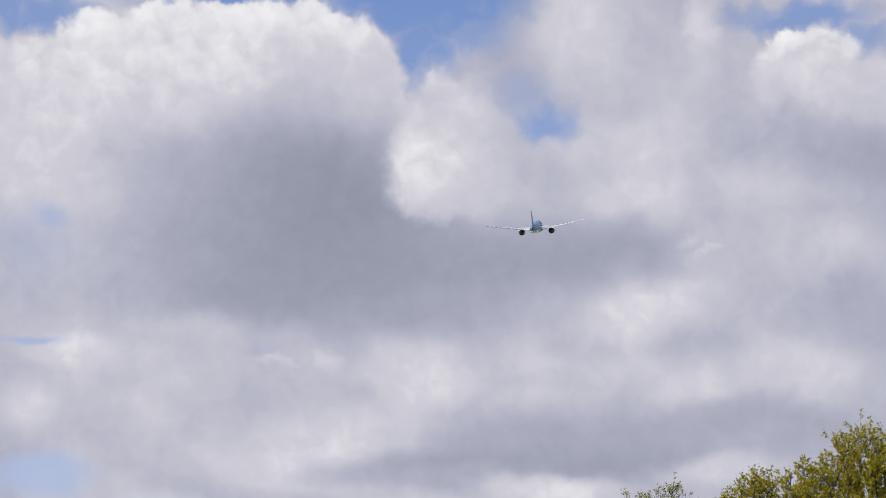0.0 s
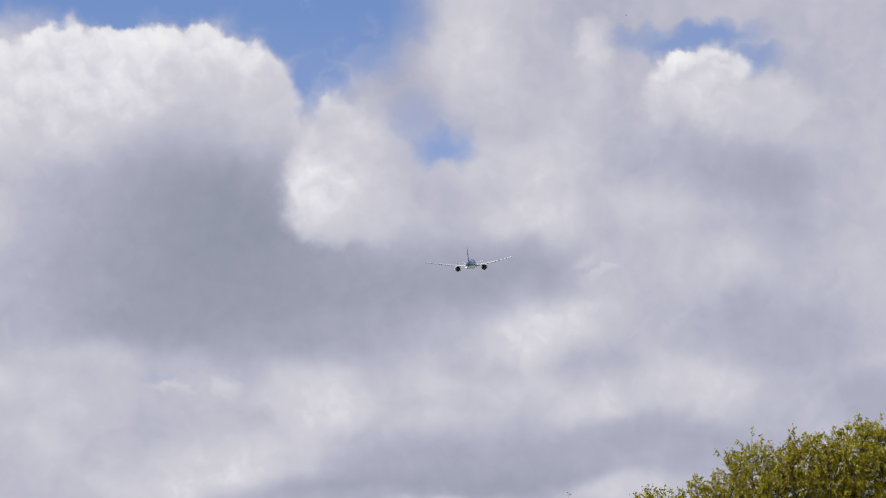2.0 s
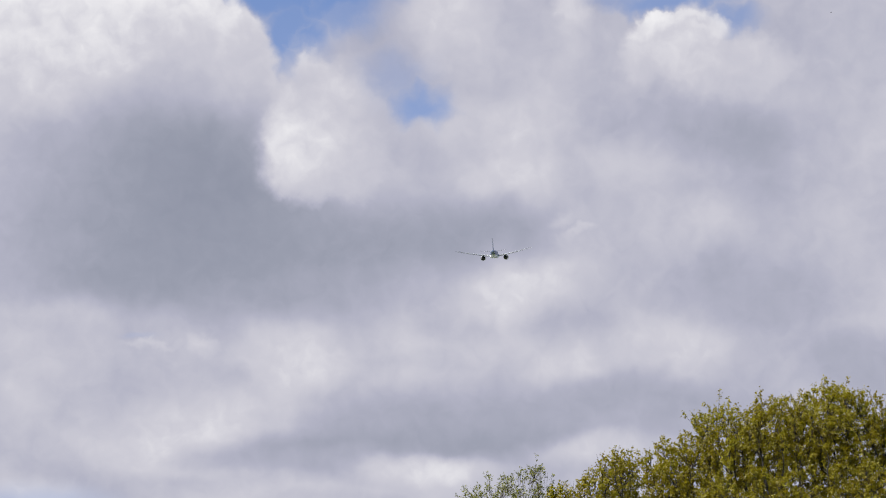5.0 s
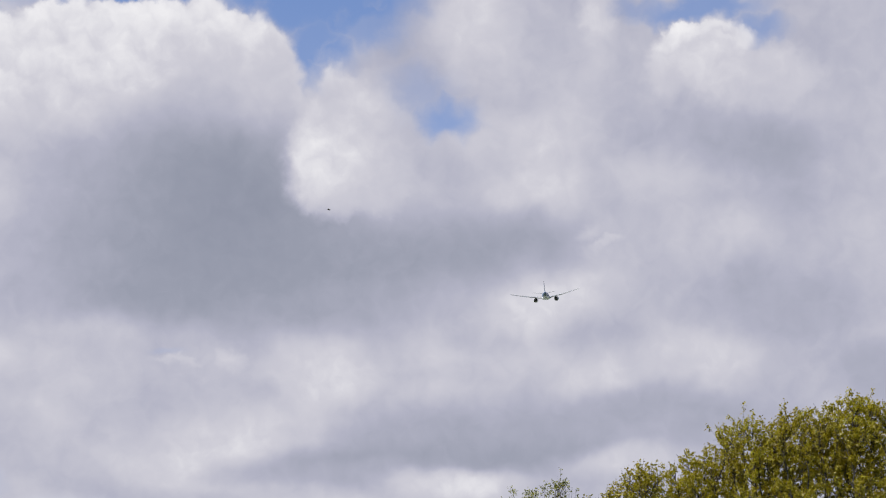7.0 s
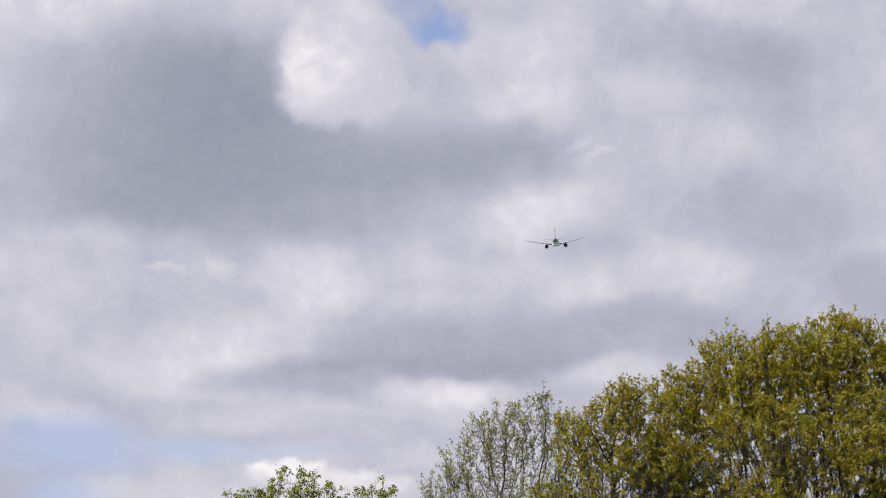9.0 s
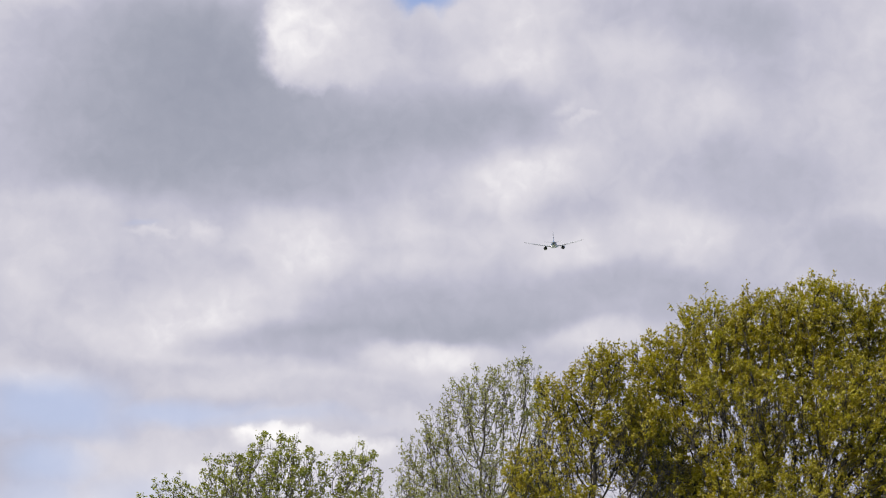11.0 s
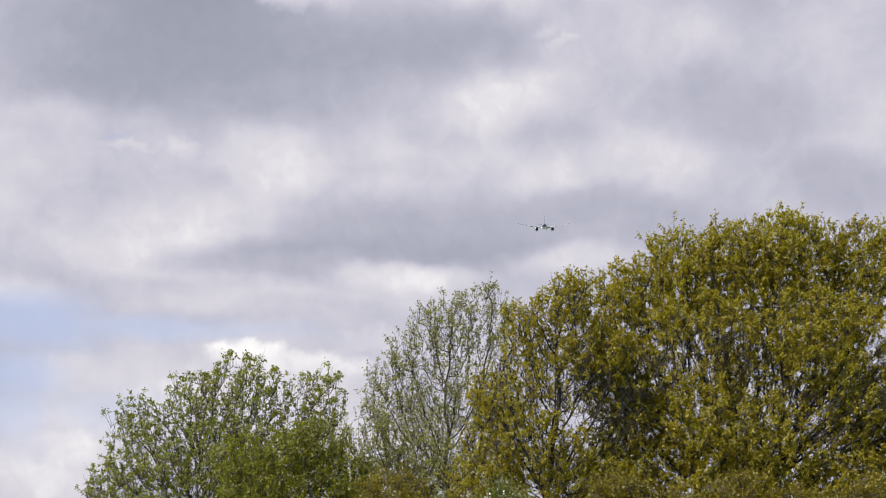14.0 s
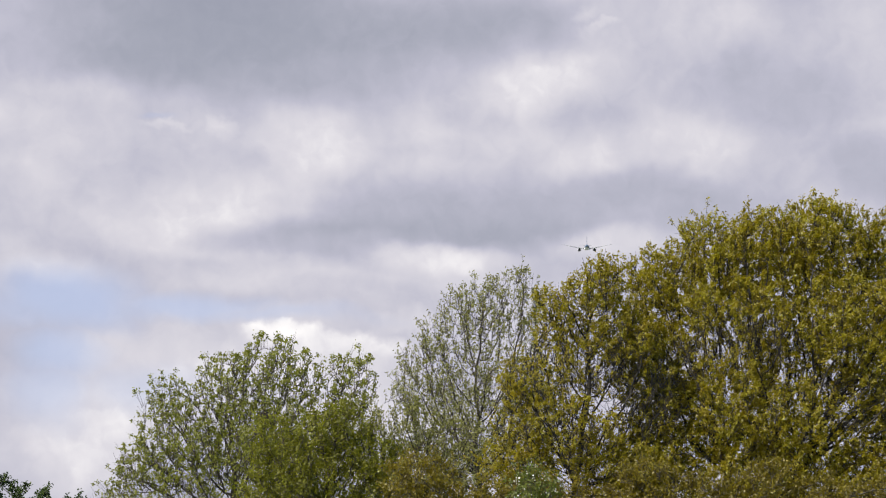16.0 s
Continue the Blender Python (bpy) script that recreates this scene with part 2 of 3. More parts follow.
LOW_PUFF = (
    (-10.37, 7.63, 0.80, 0.25, 0.8, 0.955, 1),
    (-9.22, 7.47, 1.03, 0.32, 0.8, 0.93, 0.9),
    (-7.85, 7.28, 1.00, 0.35, 0.7, 0.885, 0.85),
    (-11.88, 6.51, 1.50, 0.64, 0.9, 0.865, 0.5),
    (-9.67, 6.57, 1.83, 0.64, 0.8, 0.895, 0.6),
    (-6.35, 8.07, 1.00, 0.22, 0.8, 0.855, 0.5),
    (-8.24, 6.60, 1.00, 0.54, 0.8, 0.855, 0.5),
)
THIN_GAP = (
    (-20.53, 16.88, 0.47, 0.29, 0.8, 0, 0.5),
    (-20.81, 13.45, 0.80, 0.11, 0.8, 0, 0.75),
    (-20.22, 9.79, 1.33, 0.67, 0.5, 0, 0.75),
    (-14.08, 13.50, 0.43, 0.08, 0.8, 0, 0.2),
    (-21.02, 15.98, 1.00, 0.96, 0.9, 0, 0.2),
    (-17.32, 8.05, 1.50, 0.57, 0.8, 0, 0.5),
    (-15.00, 8.26, 2.50, 0.32, 0.9, 0, 0.45),
    (-11.53, 8.15, 3.00, 0.19, 0.9, 0, 0.4),
    (-16.35, 8.37, 1.83, 0.80, 0.7, 0, 0.7),
    (-13.06, 8.32, 2.17, 0.29, 0.8, 0, 0.6),
    (-16.58, 6.81, 1.00, 0.72, 0.8, 0, 0.65),
    (-16.67, 5.72, 1.00, 0.80, 0.8, 0, 0.5),
    (-14.06, 6.04, 1.50, 0.54, 0.9, 0, 0.35),
)


def sky_material():
    n = Nodes("cloudy_sky")
    uv = n.add("ShaderNodeTexCoord").outputs["UV"]
    half_grey = (0.5, 0.5, 0.5)
    wisp = n.vec("SUBTRACT", n.noise(uv, 0.35, 3, 0.45, True), half_grey)
    puff = n.vec("SUBTRACT", n.noise(uv, 1.3, 4, 0.5, True), half_grey)
    curl = n.vec("SUBTRACT", n.noise(uv, 3.6, 5, 0.55, True), half_grey)
    soft_at = n.vec("ADD", n.vec("ADD", uv, n.vec("MULTIPLY", wisp, (1.8, 1.2, 0))), n.vec("MULTIPLY", puff, (0.4, 0.3, 0)))
    crisp_at = n.vec("ADD", n.vec("ADD", uv, n.vec("MULTIPLY", puff, (0.7, 0.7, 0))), n.vec("MULTIPLY", curl, (0.22, 0.22, 0)))
    # round billows scallop the tops of the crisp clouds
    lump = n.math("SUBTRACT", 0.32, n.cells(crisp_at, 1.15))
    small = n.math("SUBTRACT", 0.32, n.cells(crisp_at, 2.9))
    rise = n.add("ShaderNodeCombineXYZ")
    n.put(n.math("ADD", n.math("MULTIPLY", lump, -0.40), n.math("MULTIPLY", small, -0.08)), rise.inputs[1])
    crisp_at = n.vec("ADD", crisp_at, rise.outputs[0])
    tone = n.span(n.noise(soft_at, 0.22, 4, 0.45), 0.3, 0.7, 0.70, 0.79)
    gap = 0.0

    def mass(at, row):
        az, el, rx, ry, soft, value, cover = row
        off = n.vec("MULTIPLY", n.vec("SUBTRACT", at, (az, el, 0)), (1 / rx, 1 / ry, 0))
        return n.span(n.vec("LENGTH", off), 1 + soft, max(0.0, 1 - soft), 0.0, cover)

    def dome(at, row):
        """A mass with a crisp top that fades downwards."""
        az, el, rx, ry, *_ = row
        fall = n.vec("DOT_PRODUCT", n.vec("SUBTRACT", at, (az, el, 0)), (0, 1 / ry, 0))
        return n.math("MULTIPLY", mass(at, row), n.span(fall, -1.0, 0.35))

    for rows in (HORIZON_CLOUD, VEIL_CLOUD, SOFT_CLOUD, PALE_CLOUD, GREY_BAND, LOW_CLOUD):
        for row in rows:
            tone = n.blend(mass(soft_at, row), tone, row[5])
    for row in BLUE_GAP:
        gap = n.math("MAXIMUM", gap, mass(crisp_at, row))
    torn = n.noise(crisp_at, 0.8, 6, 0.6)
    gap = n.math("MULTIPLY", gap, n.span(torn, 0.25, 0.45, 0.75, 1.0))
    for row in CUMULUS + CUMULUS_RIM + DOME_RIM:
        m = dome(crisp_at, row)
        tone = n.blend(m, tone, row[5])
        gap = n.math("MULTIPLY", gap, n.math("SUBTRACT", 1.0, m))
    for row in CUMULUS_SHADE + CUMULUS_TONE:
        tone = n.blend(mass(soft_at, row), tone, row[5])
    for row in LOW_PUFF + CUMULUS_KNOB + CUMULUS_FOLD:
        tone = n.blend(mass(crisp_at, row), tone, row[5])
    for row in THIN_GAP:
        gap = n.math("MAXIMUM", gap, mass(soft_at, row))
    # rounded billows, stronger on the bright clouds than in their shade
    billow = n.math("ADD", n.span(n.noise(soft_at, 0.85, 4, 0.45), 0.3, 0.7, -0.020, 0.020, False), n.span(n.noise(uv, 0.33, 3, 0.4), 0.3, 0.7, -0.02, 0.02, False))
    tone = n.math("ADD", tone, n.math("MULTIPLY", billow, n.span(tone, 0.6, 0.85, 0.45, 1.0)))
    tone = n.math("ADD", tone, n.span(n.noise(crisp_at, 2.2, 3, 0.45), 0.3, 0.7, -0.010, 0.010, False))
    fold = n.span(n.noise(crisp_at, 1.5, 5, 0.52), 0.34, 0.66, -0.022, 0.022, False)
    fold = n.math("ADD", fold, n.math("ADD", n.math("MULTIPLY", lump, 0.055), n.math("MULTIPLY", small, 0.018)))
    tone = n.math("ADD", tone, n.math("MULTIPLY", fold, n.span(tone, 0.78, 0.88)))
    cloud = n.ramp(tone, ((0.50, srgb(130, 136, 154)), (0.62, srgb(154, 158, 174)), (0.72, srgb(179, 180, 197)),
                          (0.82, srgb(206, 205, 215)), (0.92, srgb(234, 233, 237)), (1.0, srgb(250, 249, 250))))
    height = n.add("ShaderNodeSeparateXYZ")
    n.put(uv, height.inputs[0])
    blue = n.ramp(n.span(height.outputs[1], 5, 25, 0, 1, False), ((0.0, srgb(184, 198, 228)), (0.45, srgb(158, 178, 220)), (1.0, srgb(110, 141, 197))))
    glow = n.add("ShaderNodeEmission")
    n.put(n.mix(gap, cloud, blue), glow.inputs[0])
    glow.inputs[1].default_value = 0.735
    return n.end(glow.outputs[0])


def leaf_material(name, dark, mid, light, shine, patch=1.1):
    n = Nodes(name)
    at = n.add("ShaderNodeTexCoord").outputs["Object"]
    rnd = n.add("ShaderNodeNewGeometry").outputs["Random Per Island"]
    clump = n.noise(at, patch, 4, 0.55)
    tuft = n.noise(at, 6.0, 2, 0.5)
    mixv = n.math("ADD", n.math("MULTIPLY", rnd, 0.36), n.math("ADD", n.span(clump, 0.3, 0.7, 0.0, 0.32, False), n.span(tuft, 0.3, 0.7, 0.0, 0.32, False)))
    colour = n.ramp(mixv, ((0.05, dark), (0.5, mid), (0.95, light)))
    body = n.principled(colour, 0.5, normal=n.bump(n.noise(at, 90, 2), 0.3, 0.004))
    veil = n.add("ShaderNodeBsdfTranslucent")
    n.put(n.mix(1.0, colour, (*shine, 1), "MULTIPLY"), veil.inputs[0])
    both = n.add("ShaderNodeMixShader")
    both.inputs[0].default_value = 0.44
    n.put(body, both.inputs[1])
    n.put(veil.outputs[0], both.inputs[2])
    return n.end(both.outputs[0])


def bark_material(name, a, b):
    n = Nodes(name)
    at = n.add("ShaderNodeTexCoord").outputs["Object"]
    ridge = n.noise(n.vec("MULTIPLY", at, (9, 9, 2)), 3.0, 6, 0.65)
    stain = n.noise(at, 1.3, 3)
    colour = n.mix(n.span(n.math("ADD", ridge, n.math("MULTIPLY", stain, 0.4)), 0.45, 0.95), (*a, 1), (*b, 1))
    return n.end(n.principled(colour, 0.9, normal=n.bump(ridge, 0.8, 0.03)))


def grass_material():
    n = Nodes("meadow_grass")
    at = n.add("ShaderNodeTexCoord").outputs["Object"]
    fine, broad = n.noise(at, 6.0, 6, 0.7), n.noise(at, 0.05, 5, 0.6)
    colour = n.mix(n.span(fine, 0.3, 0.7), (0.028, 0.050, 0.012, 1), (0.075, 0.105, 0.028, 1))
    colour = n.mix(n.span(broad, 0.4, 0.65, 0, 0.6), colour, (0.095, 0.095, 0.085, 1))
    return n.end(n.principled(colour, 0.9, normal=n.bump(fine, 0.7, 0.05)))


def paint_material(name, colour, rough=0.35, dirt=0.12, metal=0.0):
    n = Nodes(name)
    at = n.add("ShaderNodeTexCoord").outputs["Object"]
    streak = n.noise(n.vec("MULTIPLY", at, (2.0, 0.25, 2.0)), 1.0, 5, 0.6)
    worn = n.mix(n.span(streak, 0.4, 0.7, 0, dirt), (*colour, 1), (colour[0] * 0.45, colour[1] * 0.45, colour[2] * 0.45, 1))
    return n.end(n.principled(worn, n.span(n.noise(at, 3.0, 3), 0.3, 0.7, rough - 0.08, rough + 0.08), metal))


SKY = sky_material()
OAK_LEAF = leaf_material("oak_spring_leaf", (0.142, 0.100, 0.003), (0.208, 0.176, 0.005), (0.272, 0.262, 0.018), (1.6, 1.5, 0.4))
MAPLE_LEAF = leaf_material("grey_green_leaf", (0.100, 0.096, 0.020), (0.170, 0.168, 0.044), (0.265, 0.265, 0.110), (1.4, 1.45, 0.7))
ASH_LEAF = leaf_material("fresh_green_leaf", (0.080, 0.084, 0.008), (0.152, 0.157, 0.017), (0.262, 0.268, 0.058), (1.4, 1.5, 0.6))
BUSH_LEAF = leaf_material("deep_green_leaf", (0.060, 0.060, 0.003), (0.126, 0.126, 0.005), (0.230, 0.230, 0.014), (1.4, 1.5, 0.5))
DARK_LEAF = leaf_material("shaded_green_leaf", (0.020, 0.030, 0.010), (0.040, 0.058, 0.016), (0.075, 0.10, 0.03), (1.2, 1.4, 0.6))
OAK_BARK = bark_material("oak_bark", (0.010, 0.008, 0.006), (0.034, 0.028, 0.021))
GREY_BARK = bark_material("grey_bark", (0.022, 0.018, 0.013), (0.066, 0.055, 0.040))
BROWN_LEAF = leaf_material("brownish_leaf", (0.084, 0.060, 0.003), (0.138, 0.110, 0.005), (0.20, 0.18, 0.015), (1.5, 1.4, 0.5))
GLOSS_LEAF = leaf_material("pale_glossy_leaf", (0.055, 0.068, 0.010), (0.105, 0.125, 0.020), (0.18, 0.20, 0.055), (1.3, 1.4, 0.5))
# white flecks that imitate highlights on the glossy laurel leaves
LEAF_GLINT = leaf_material("white_leaf_glint", (0.55, 0.55, 0.48), (0.70, 0.70, 0.64), (0.82, 0.82, 0.78), (1.0, 1.0, 0.9))
TWIG = bark_material("dry_twig", (0.020, 0.015, 0.010), (0.055, 0.042, 0.028))
GRASS = grass_material()


# ---- sky, ground ----
def mesh_object(name, verts, faces, material, parent=None, smooth=False, label=""):
    data = bpy.data.meshes.new(name)
    data.from_pydata([tuple(v) for v in verts], [], [tuple(f) for f in faces])
    data.materials.append(material)
    if smooth:
        data.shade_smooth()
    ob = new(name, data)
    ob.parent = parent
    if label:
        tagged(ob, label)
    return ob


def make_backdrop():
    radius, azs, els = 4600.0, range(-60, 61, 2), range(-4, 35, 2)
    verts, uvs = [], []
    for el in els:
        for az in azs:
            a, e = radians(az), radians(el)
            verts.append((radius * math.sin(a) * math.cos(e), radius * math.cos(a) * math.cos(e), radius * math.sin(e)))
            uvs.append((az, el))
    w = len(azs)
    faces = [(r * w + c, r * w + c + 1, (r + 1) * w + c + 1, (r + 1) * w + c) for r in range(len(els) - 1) for c in range(w - 1)]
    ob = mesh_object("backdrop", verts, faces, SKY, smooth=True)
    layer = ob.data.uv_layers.new(name="degrees")
    for loop in ob.data.loops:
        layer.data[loop.index].uv = uvs[loop.vertex_index]
    return tagged(ob, "bright broken cumulus clouds with small blue gaps", "sky", kind="structure")


def make_ground():
    verts, faces = [], []
    rings = [0, 4, 8, 14, 22, 32, 45, 60, 90, 150, 300, 700, 1600, 4590]
    for r in rings:
        for k in range(48):
            a = math.tau * k / 48
            x, y = r * math.cos(a), r * math.sin(a)
            verts.append((x, y, 0.12 * noise.noise((x * 0.08, y * 0.08, 0)) if 4 < r < 400 else 0.0))
    for i in range(len(rings) - 1):
        for k in range(48):
            faces.append((i * 48 + k, (i + 1) * 48 + k, (i + 1) * 48 + (k + 1) % 48, i * 48 + (k + 1) % 48))
    ob = mesh_object("ground", verts, faces, GRASS, smooth=True)
    return tagged(ob, "rough grass meadow under the trees", "ground", kind="structure")


backdrop = make_backdrop()
make_ground()


# ---- trees ----
def grow(rng, base, fork, lobes, count, step, reach, kill, shell=0.45, up=0.12, rounds=110):
    """Branches that grow from base towards points strewn in ellipsoid lobes (x, y, z, rx, ry, rz). Returns places and parents."""
    volume = np.array([l[3] * l[4] * l[5] for l in lobes]) ** 0.8
    share = rng.multinomial(count, volume / volume.sum())
    targets = []
    for lobe, n in zip(lobes, share):
        d = rng.normal(size=(n, 3))
        d /= np.linalg.norm(d, axis=1)[:, None]
        r = rng.random(n) ** shell
        targets.append(np.array(lobe[:3]) + d * r[:, None] * np.array(lobe[3:]))
    goal = np.concatenate(targets)
    goal = goal[goal[:, 2] > fork[2] * 0.75]
    base, fork = np.array(base, float), np.array(fork, float)
    stems = max(3, int(np.linalg.norm(fork - base) / step))
    nodes = [base + (fork - base) * k / stems + rng.normal(size=3) * 0.02 * (k > 0) for k in range(stems + 1)]
    parent = [-1] + list(range(stems))
    place = np.array(nodes)
    dist = np.full(len(goal), 1e9)
    near = np.zeros(len(goal), int)
    fresh = np.arange(len(nodes))
    for turn in range(rounds):
        gap = np.linalg.norm(goal[:, None, :] - place[None, fresh, :], axis=2)
        best = gap.argmin(axis=1)
        closer = gap[np.arange(len(goal)), best] < dist
        dist[closer] = gap[np.arange(len(goal)), best][closer]
        near[closer] = fresh[best[closer]]
        live = dist > kill
        goal, dist, near = goal[live], dist[live], near[live]
        if not len(goal):
            break
        limit = reach if turn > 25 else 1e9
        pull = dist < limit
        if not pull.any():
            break
        way = (goal[pull] - place[near[pull]]) / dist[pull][:, None]
        total = np.zeros((len(place), 3))
        np.add.at(total, near[pull], way)
        grown = np.unique(near[pull])
        d = total[grown]
        d /= np.linalg.norm(d, axis=1)[:, None] + 1e-9
        d += rng.normal(size=d.shape) * 0.16
        d[:, 2] += up
        d /= np.linalg.norm(d, axis=1)[:, None]
        fresh = np.arange(len(place), len(place) + len(grown))
        place = np.concatenate([place, place[grown] + d * step])
        parent += [int(g) for g in grown]
        if len(place) > 26000:
            break
    return place, np.array(parent)


def thickness(parent, tip, power=2.3):
    load = np.zeros(len(parent))
    for i in range(len(parent) - 1, 0, -1):
        load[i] = max(load[i], tip ** power)
        load[parent[i]] += load[i]
    load[0] = max(load[0], tip ** power)
    return load ** (1 / power)


def tubes(a, b, ra, rb, sides=5):
    """Tapered pieces from a to b as vertices and faces."""
    axis = b - a
    axis /= np.linalg.norm(axis, axis=1)[:, None] + 1e-9
    helper = np.where(np.abs(axis[:, 2:3]) > 0.9, np.array([[1.0, 0, 0]]), np.array([[0, 0, 1.0]]))
    u = np.cross(axis, helper)
    u /= np.linalg.norm(u, axis=1)[:, None]
    v = np.cross(axis, u)
    ang = np.arange(sides) * math.tau / sides
    ring = np.cos(ang)[None, :, None] * u[:, None] + np.sin(ang)[None, :, None] * v[:, None]
    lower = a[:, None] + ring * ra[:, None, None]
    upper = b[:, None] + ring * rb[:, None, None]
    verts = np.concatenate([lower, upper], axis=1).reshape(-1, 3)
    k = np.arange(sides)
    quad = np.stack([k, (k + 1) % sides, sides + (k + 1) % sides, sides + k], 1)
    faces = (np.arange(len(a)) * 2 * sides)[:, None, None] + quad[None]
    return verts, faces.reshape(-1, 4)


def quads(name, verts, faces, material, parent, smooth, label=""):
    data = bpy.data.meshes.new(name)
    data.vertices.add(len(verts))
    data.vertices.foreach_set("co", np.asarray(verts, np.float32).ravel())
    data.loops.add(faces.size)
    data.loops.foreach_set("vertex_index", faces.astype(np.int32).ravel())
    data.polygons.add(len(faces))
    data.polygons.foreach_set("loop_start", np.arange(0, faces.size, faces.shape[1], dtype=np.int32))
    data.polygons.foreach_set("loop_total", np.full(len(faces), faces.shape[1], np.int32))
    data.update(calc_edges=True)
    data.validate()
    data.materials.append(material)
    if smooth:
        data.shade_smooth()
    ob = new(name, data)
    ob.parent = parent
    if label:
        tagged(ob, label)
    return ob


def leaf_mesh(rng, at, way, length, width, droop):
    """Folded pointed leaves, each of two quads that share the midrib."""
    n = len(at)
    side = np.cross(way, rng.normal(size=(n, 3)))
    side /= np.linalg.norm(side, axis=1)[:, None] + 1e-9
    face = np.cross(side, way)
    le = (length * rng.uniform(0.6, 1.25, n))[:, None]
    wi = (width * rng.uniform(0.7, 1.2, n))[:, None]
    sag = np.array([[0, 0, -1.0]]) * droop * le
    tip = at + way * le + sag
    mid = at + way * le * 0.45 + sag * 0.25
    left = mid + side * wi * 0.5 + face * wi * 0.22
    right = mid - side * wi * 0.5 + face * wi * 0.22
    verts = np.stack([at, left, tip, right], 1).reshape(-1, 3)
    quad = np.array([[0, 1, 2, 3]])
    return verts, (np.arange(n) * 4)[:, None] + quad


def make_tree(seed, name, label, base, fork, lobes, bark, leaf, count=1500, step=0.28, reach=1.6, kill=0.42,
              shell=0.45, tip=0.006, twigs=3, twig=0.35, leaves=8, length=0.07, width=0.045, droop=0.2, rise=0.5,
              thin=0.016, skip=0.0, spread=(0.3, 1.05), loose=0.6, thin_out=None, spire=0.0, scatter=0.03, group="trees along the meadow"):
    rng = np.random.default_rng(seed)
    place, parent = grow(rng, base, fork, lobes, count, step, reach, kill, shell)
    radius = thickness(parent, tip)
    thing = tagged(new(name), label, "tree" if "shrub" not in name else "shrub", group)
    thing.location = base
    shift = np.array(base)
    kids = np.arange(1, len(place))
    a, b = place[parent[kids]] - shift, place[kids] - shift
    rb = radius[kids]
    ra = np.minimum(radius[parent[kids]], rb * 1.25 + 0.002)
    thick = rb > 0.035
    # the trunk follows the thickest way up; each limb that leaves it is a part of its own
    stem, at_node = {0}, 0
    while True:
        above = kids[parent[kids] == at_node]
        if not len(above) or radius[above].max() < 0.5 * radius[0]:
            break
        at_node = int(above[radius[above].argmax()])
        stem.add(at_node)
    limb_of = np.full(len(place), -1)
    for k in kids:
        if k not in stem:
            limb_of[k] = k if parent[k] in stem else limb_of[parent[k]]
    for root in sorted(set(limb_of[kids[thick]])):
        mine = thick & (limb_of[kids] == root)
        quads("trunk" if root < 0 else "limb", *tubes(a[mine], b[mine], ra[mine], rb[mine], 9), bark, thing, True)
    fine = ~thick
    va, fa = tubes(a[fine], b[fine], ra[fine], rb[fine], 5)
    # thin shoots on the outer branches
    outer = np.where(radius[kids] < thin)[0]
    host = np.repeat(outer, twigs)
    heart = np.array(fork) - shift
    out = b[host] - heart
    out /= np.linalg.norm(out, axis=1)[:, None] + 1e-9
    way = 0.7 * out + rng.normal(size=out.shape) * 0.55
    way[:, 2] += rise
    way /= np.linalg.norm(way, axis=1)[:, None]
    tall = rng.random(len(host)) < spire
    way[tall] = way[tall] * 0.25 + np.array((0, 0, 1.0))
    way[tall] /= np.linalg.norm(way[tall], axis=1)[:, None]
    span = (twig * np.where(tall, 1.5, 1.0) * rng.uniform(0.4, 1.3, len(host)))[:, None]
    start = a[host] + (b[host] - a[host]) * rng.random((len(host), 1))
    end = start + way * span
    vt, ft = tubes(start, end, np.full(len(host), tip * 0.8), np.full(len(host), tip * 0.35), 3)
    quads("branchwork", np.concatenate([va, vt]), np.concatenate([fa, ft + len(va)]), bark, thing, False)
    # leaves in tufts towards the ends of the shoots
    bare = np.full(len(host), skip)
    if thin_out:
        low, high, most = thin_out
        patchy = np.array([noise.noise(Vector(p) * 0.7) for p in end])
        bare = skip + most * np.clip((high - end[:, 2] - shift[2]) / 0.9, 0, 1) * np.clip((end[:, 2] + shift[2] - low) / 0.6, 0, 1) * np.clip(0.50 + 1.7 * patchy, 0, 1)
    keep = (rng.random(len(host)) >= bare) | tall
    s, e = start[keep], end[keep]
    pick = np.repeat(np.arange(len(s)), leaves)
    f = rng.uniform(*spread, len(pick))[:, None]
    at = s[pick] + (e[pick] - s[pick]) * f + rng.normal(size=(len(pick), 3)) * scatter
    lw = (e[pick] - s[pick])
    lw /= np.linalg.norm(lw, axis=1)[:, None] + 1e-9
    lw = lw * 0.5 + rng.normal(size=lw.shape) * loose
    lw /= np.linalg.norm(lw, axis=1)[:, None] + 1e-9
    crown = quads("crown", *leaf_mesh(rng, at, lw, length, width, droop), leaf, thing, False)
    tagged(crown, kind="stuff")
    return thing


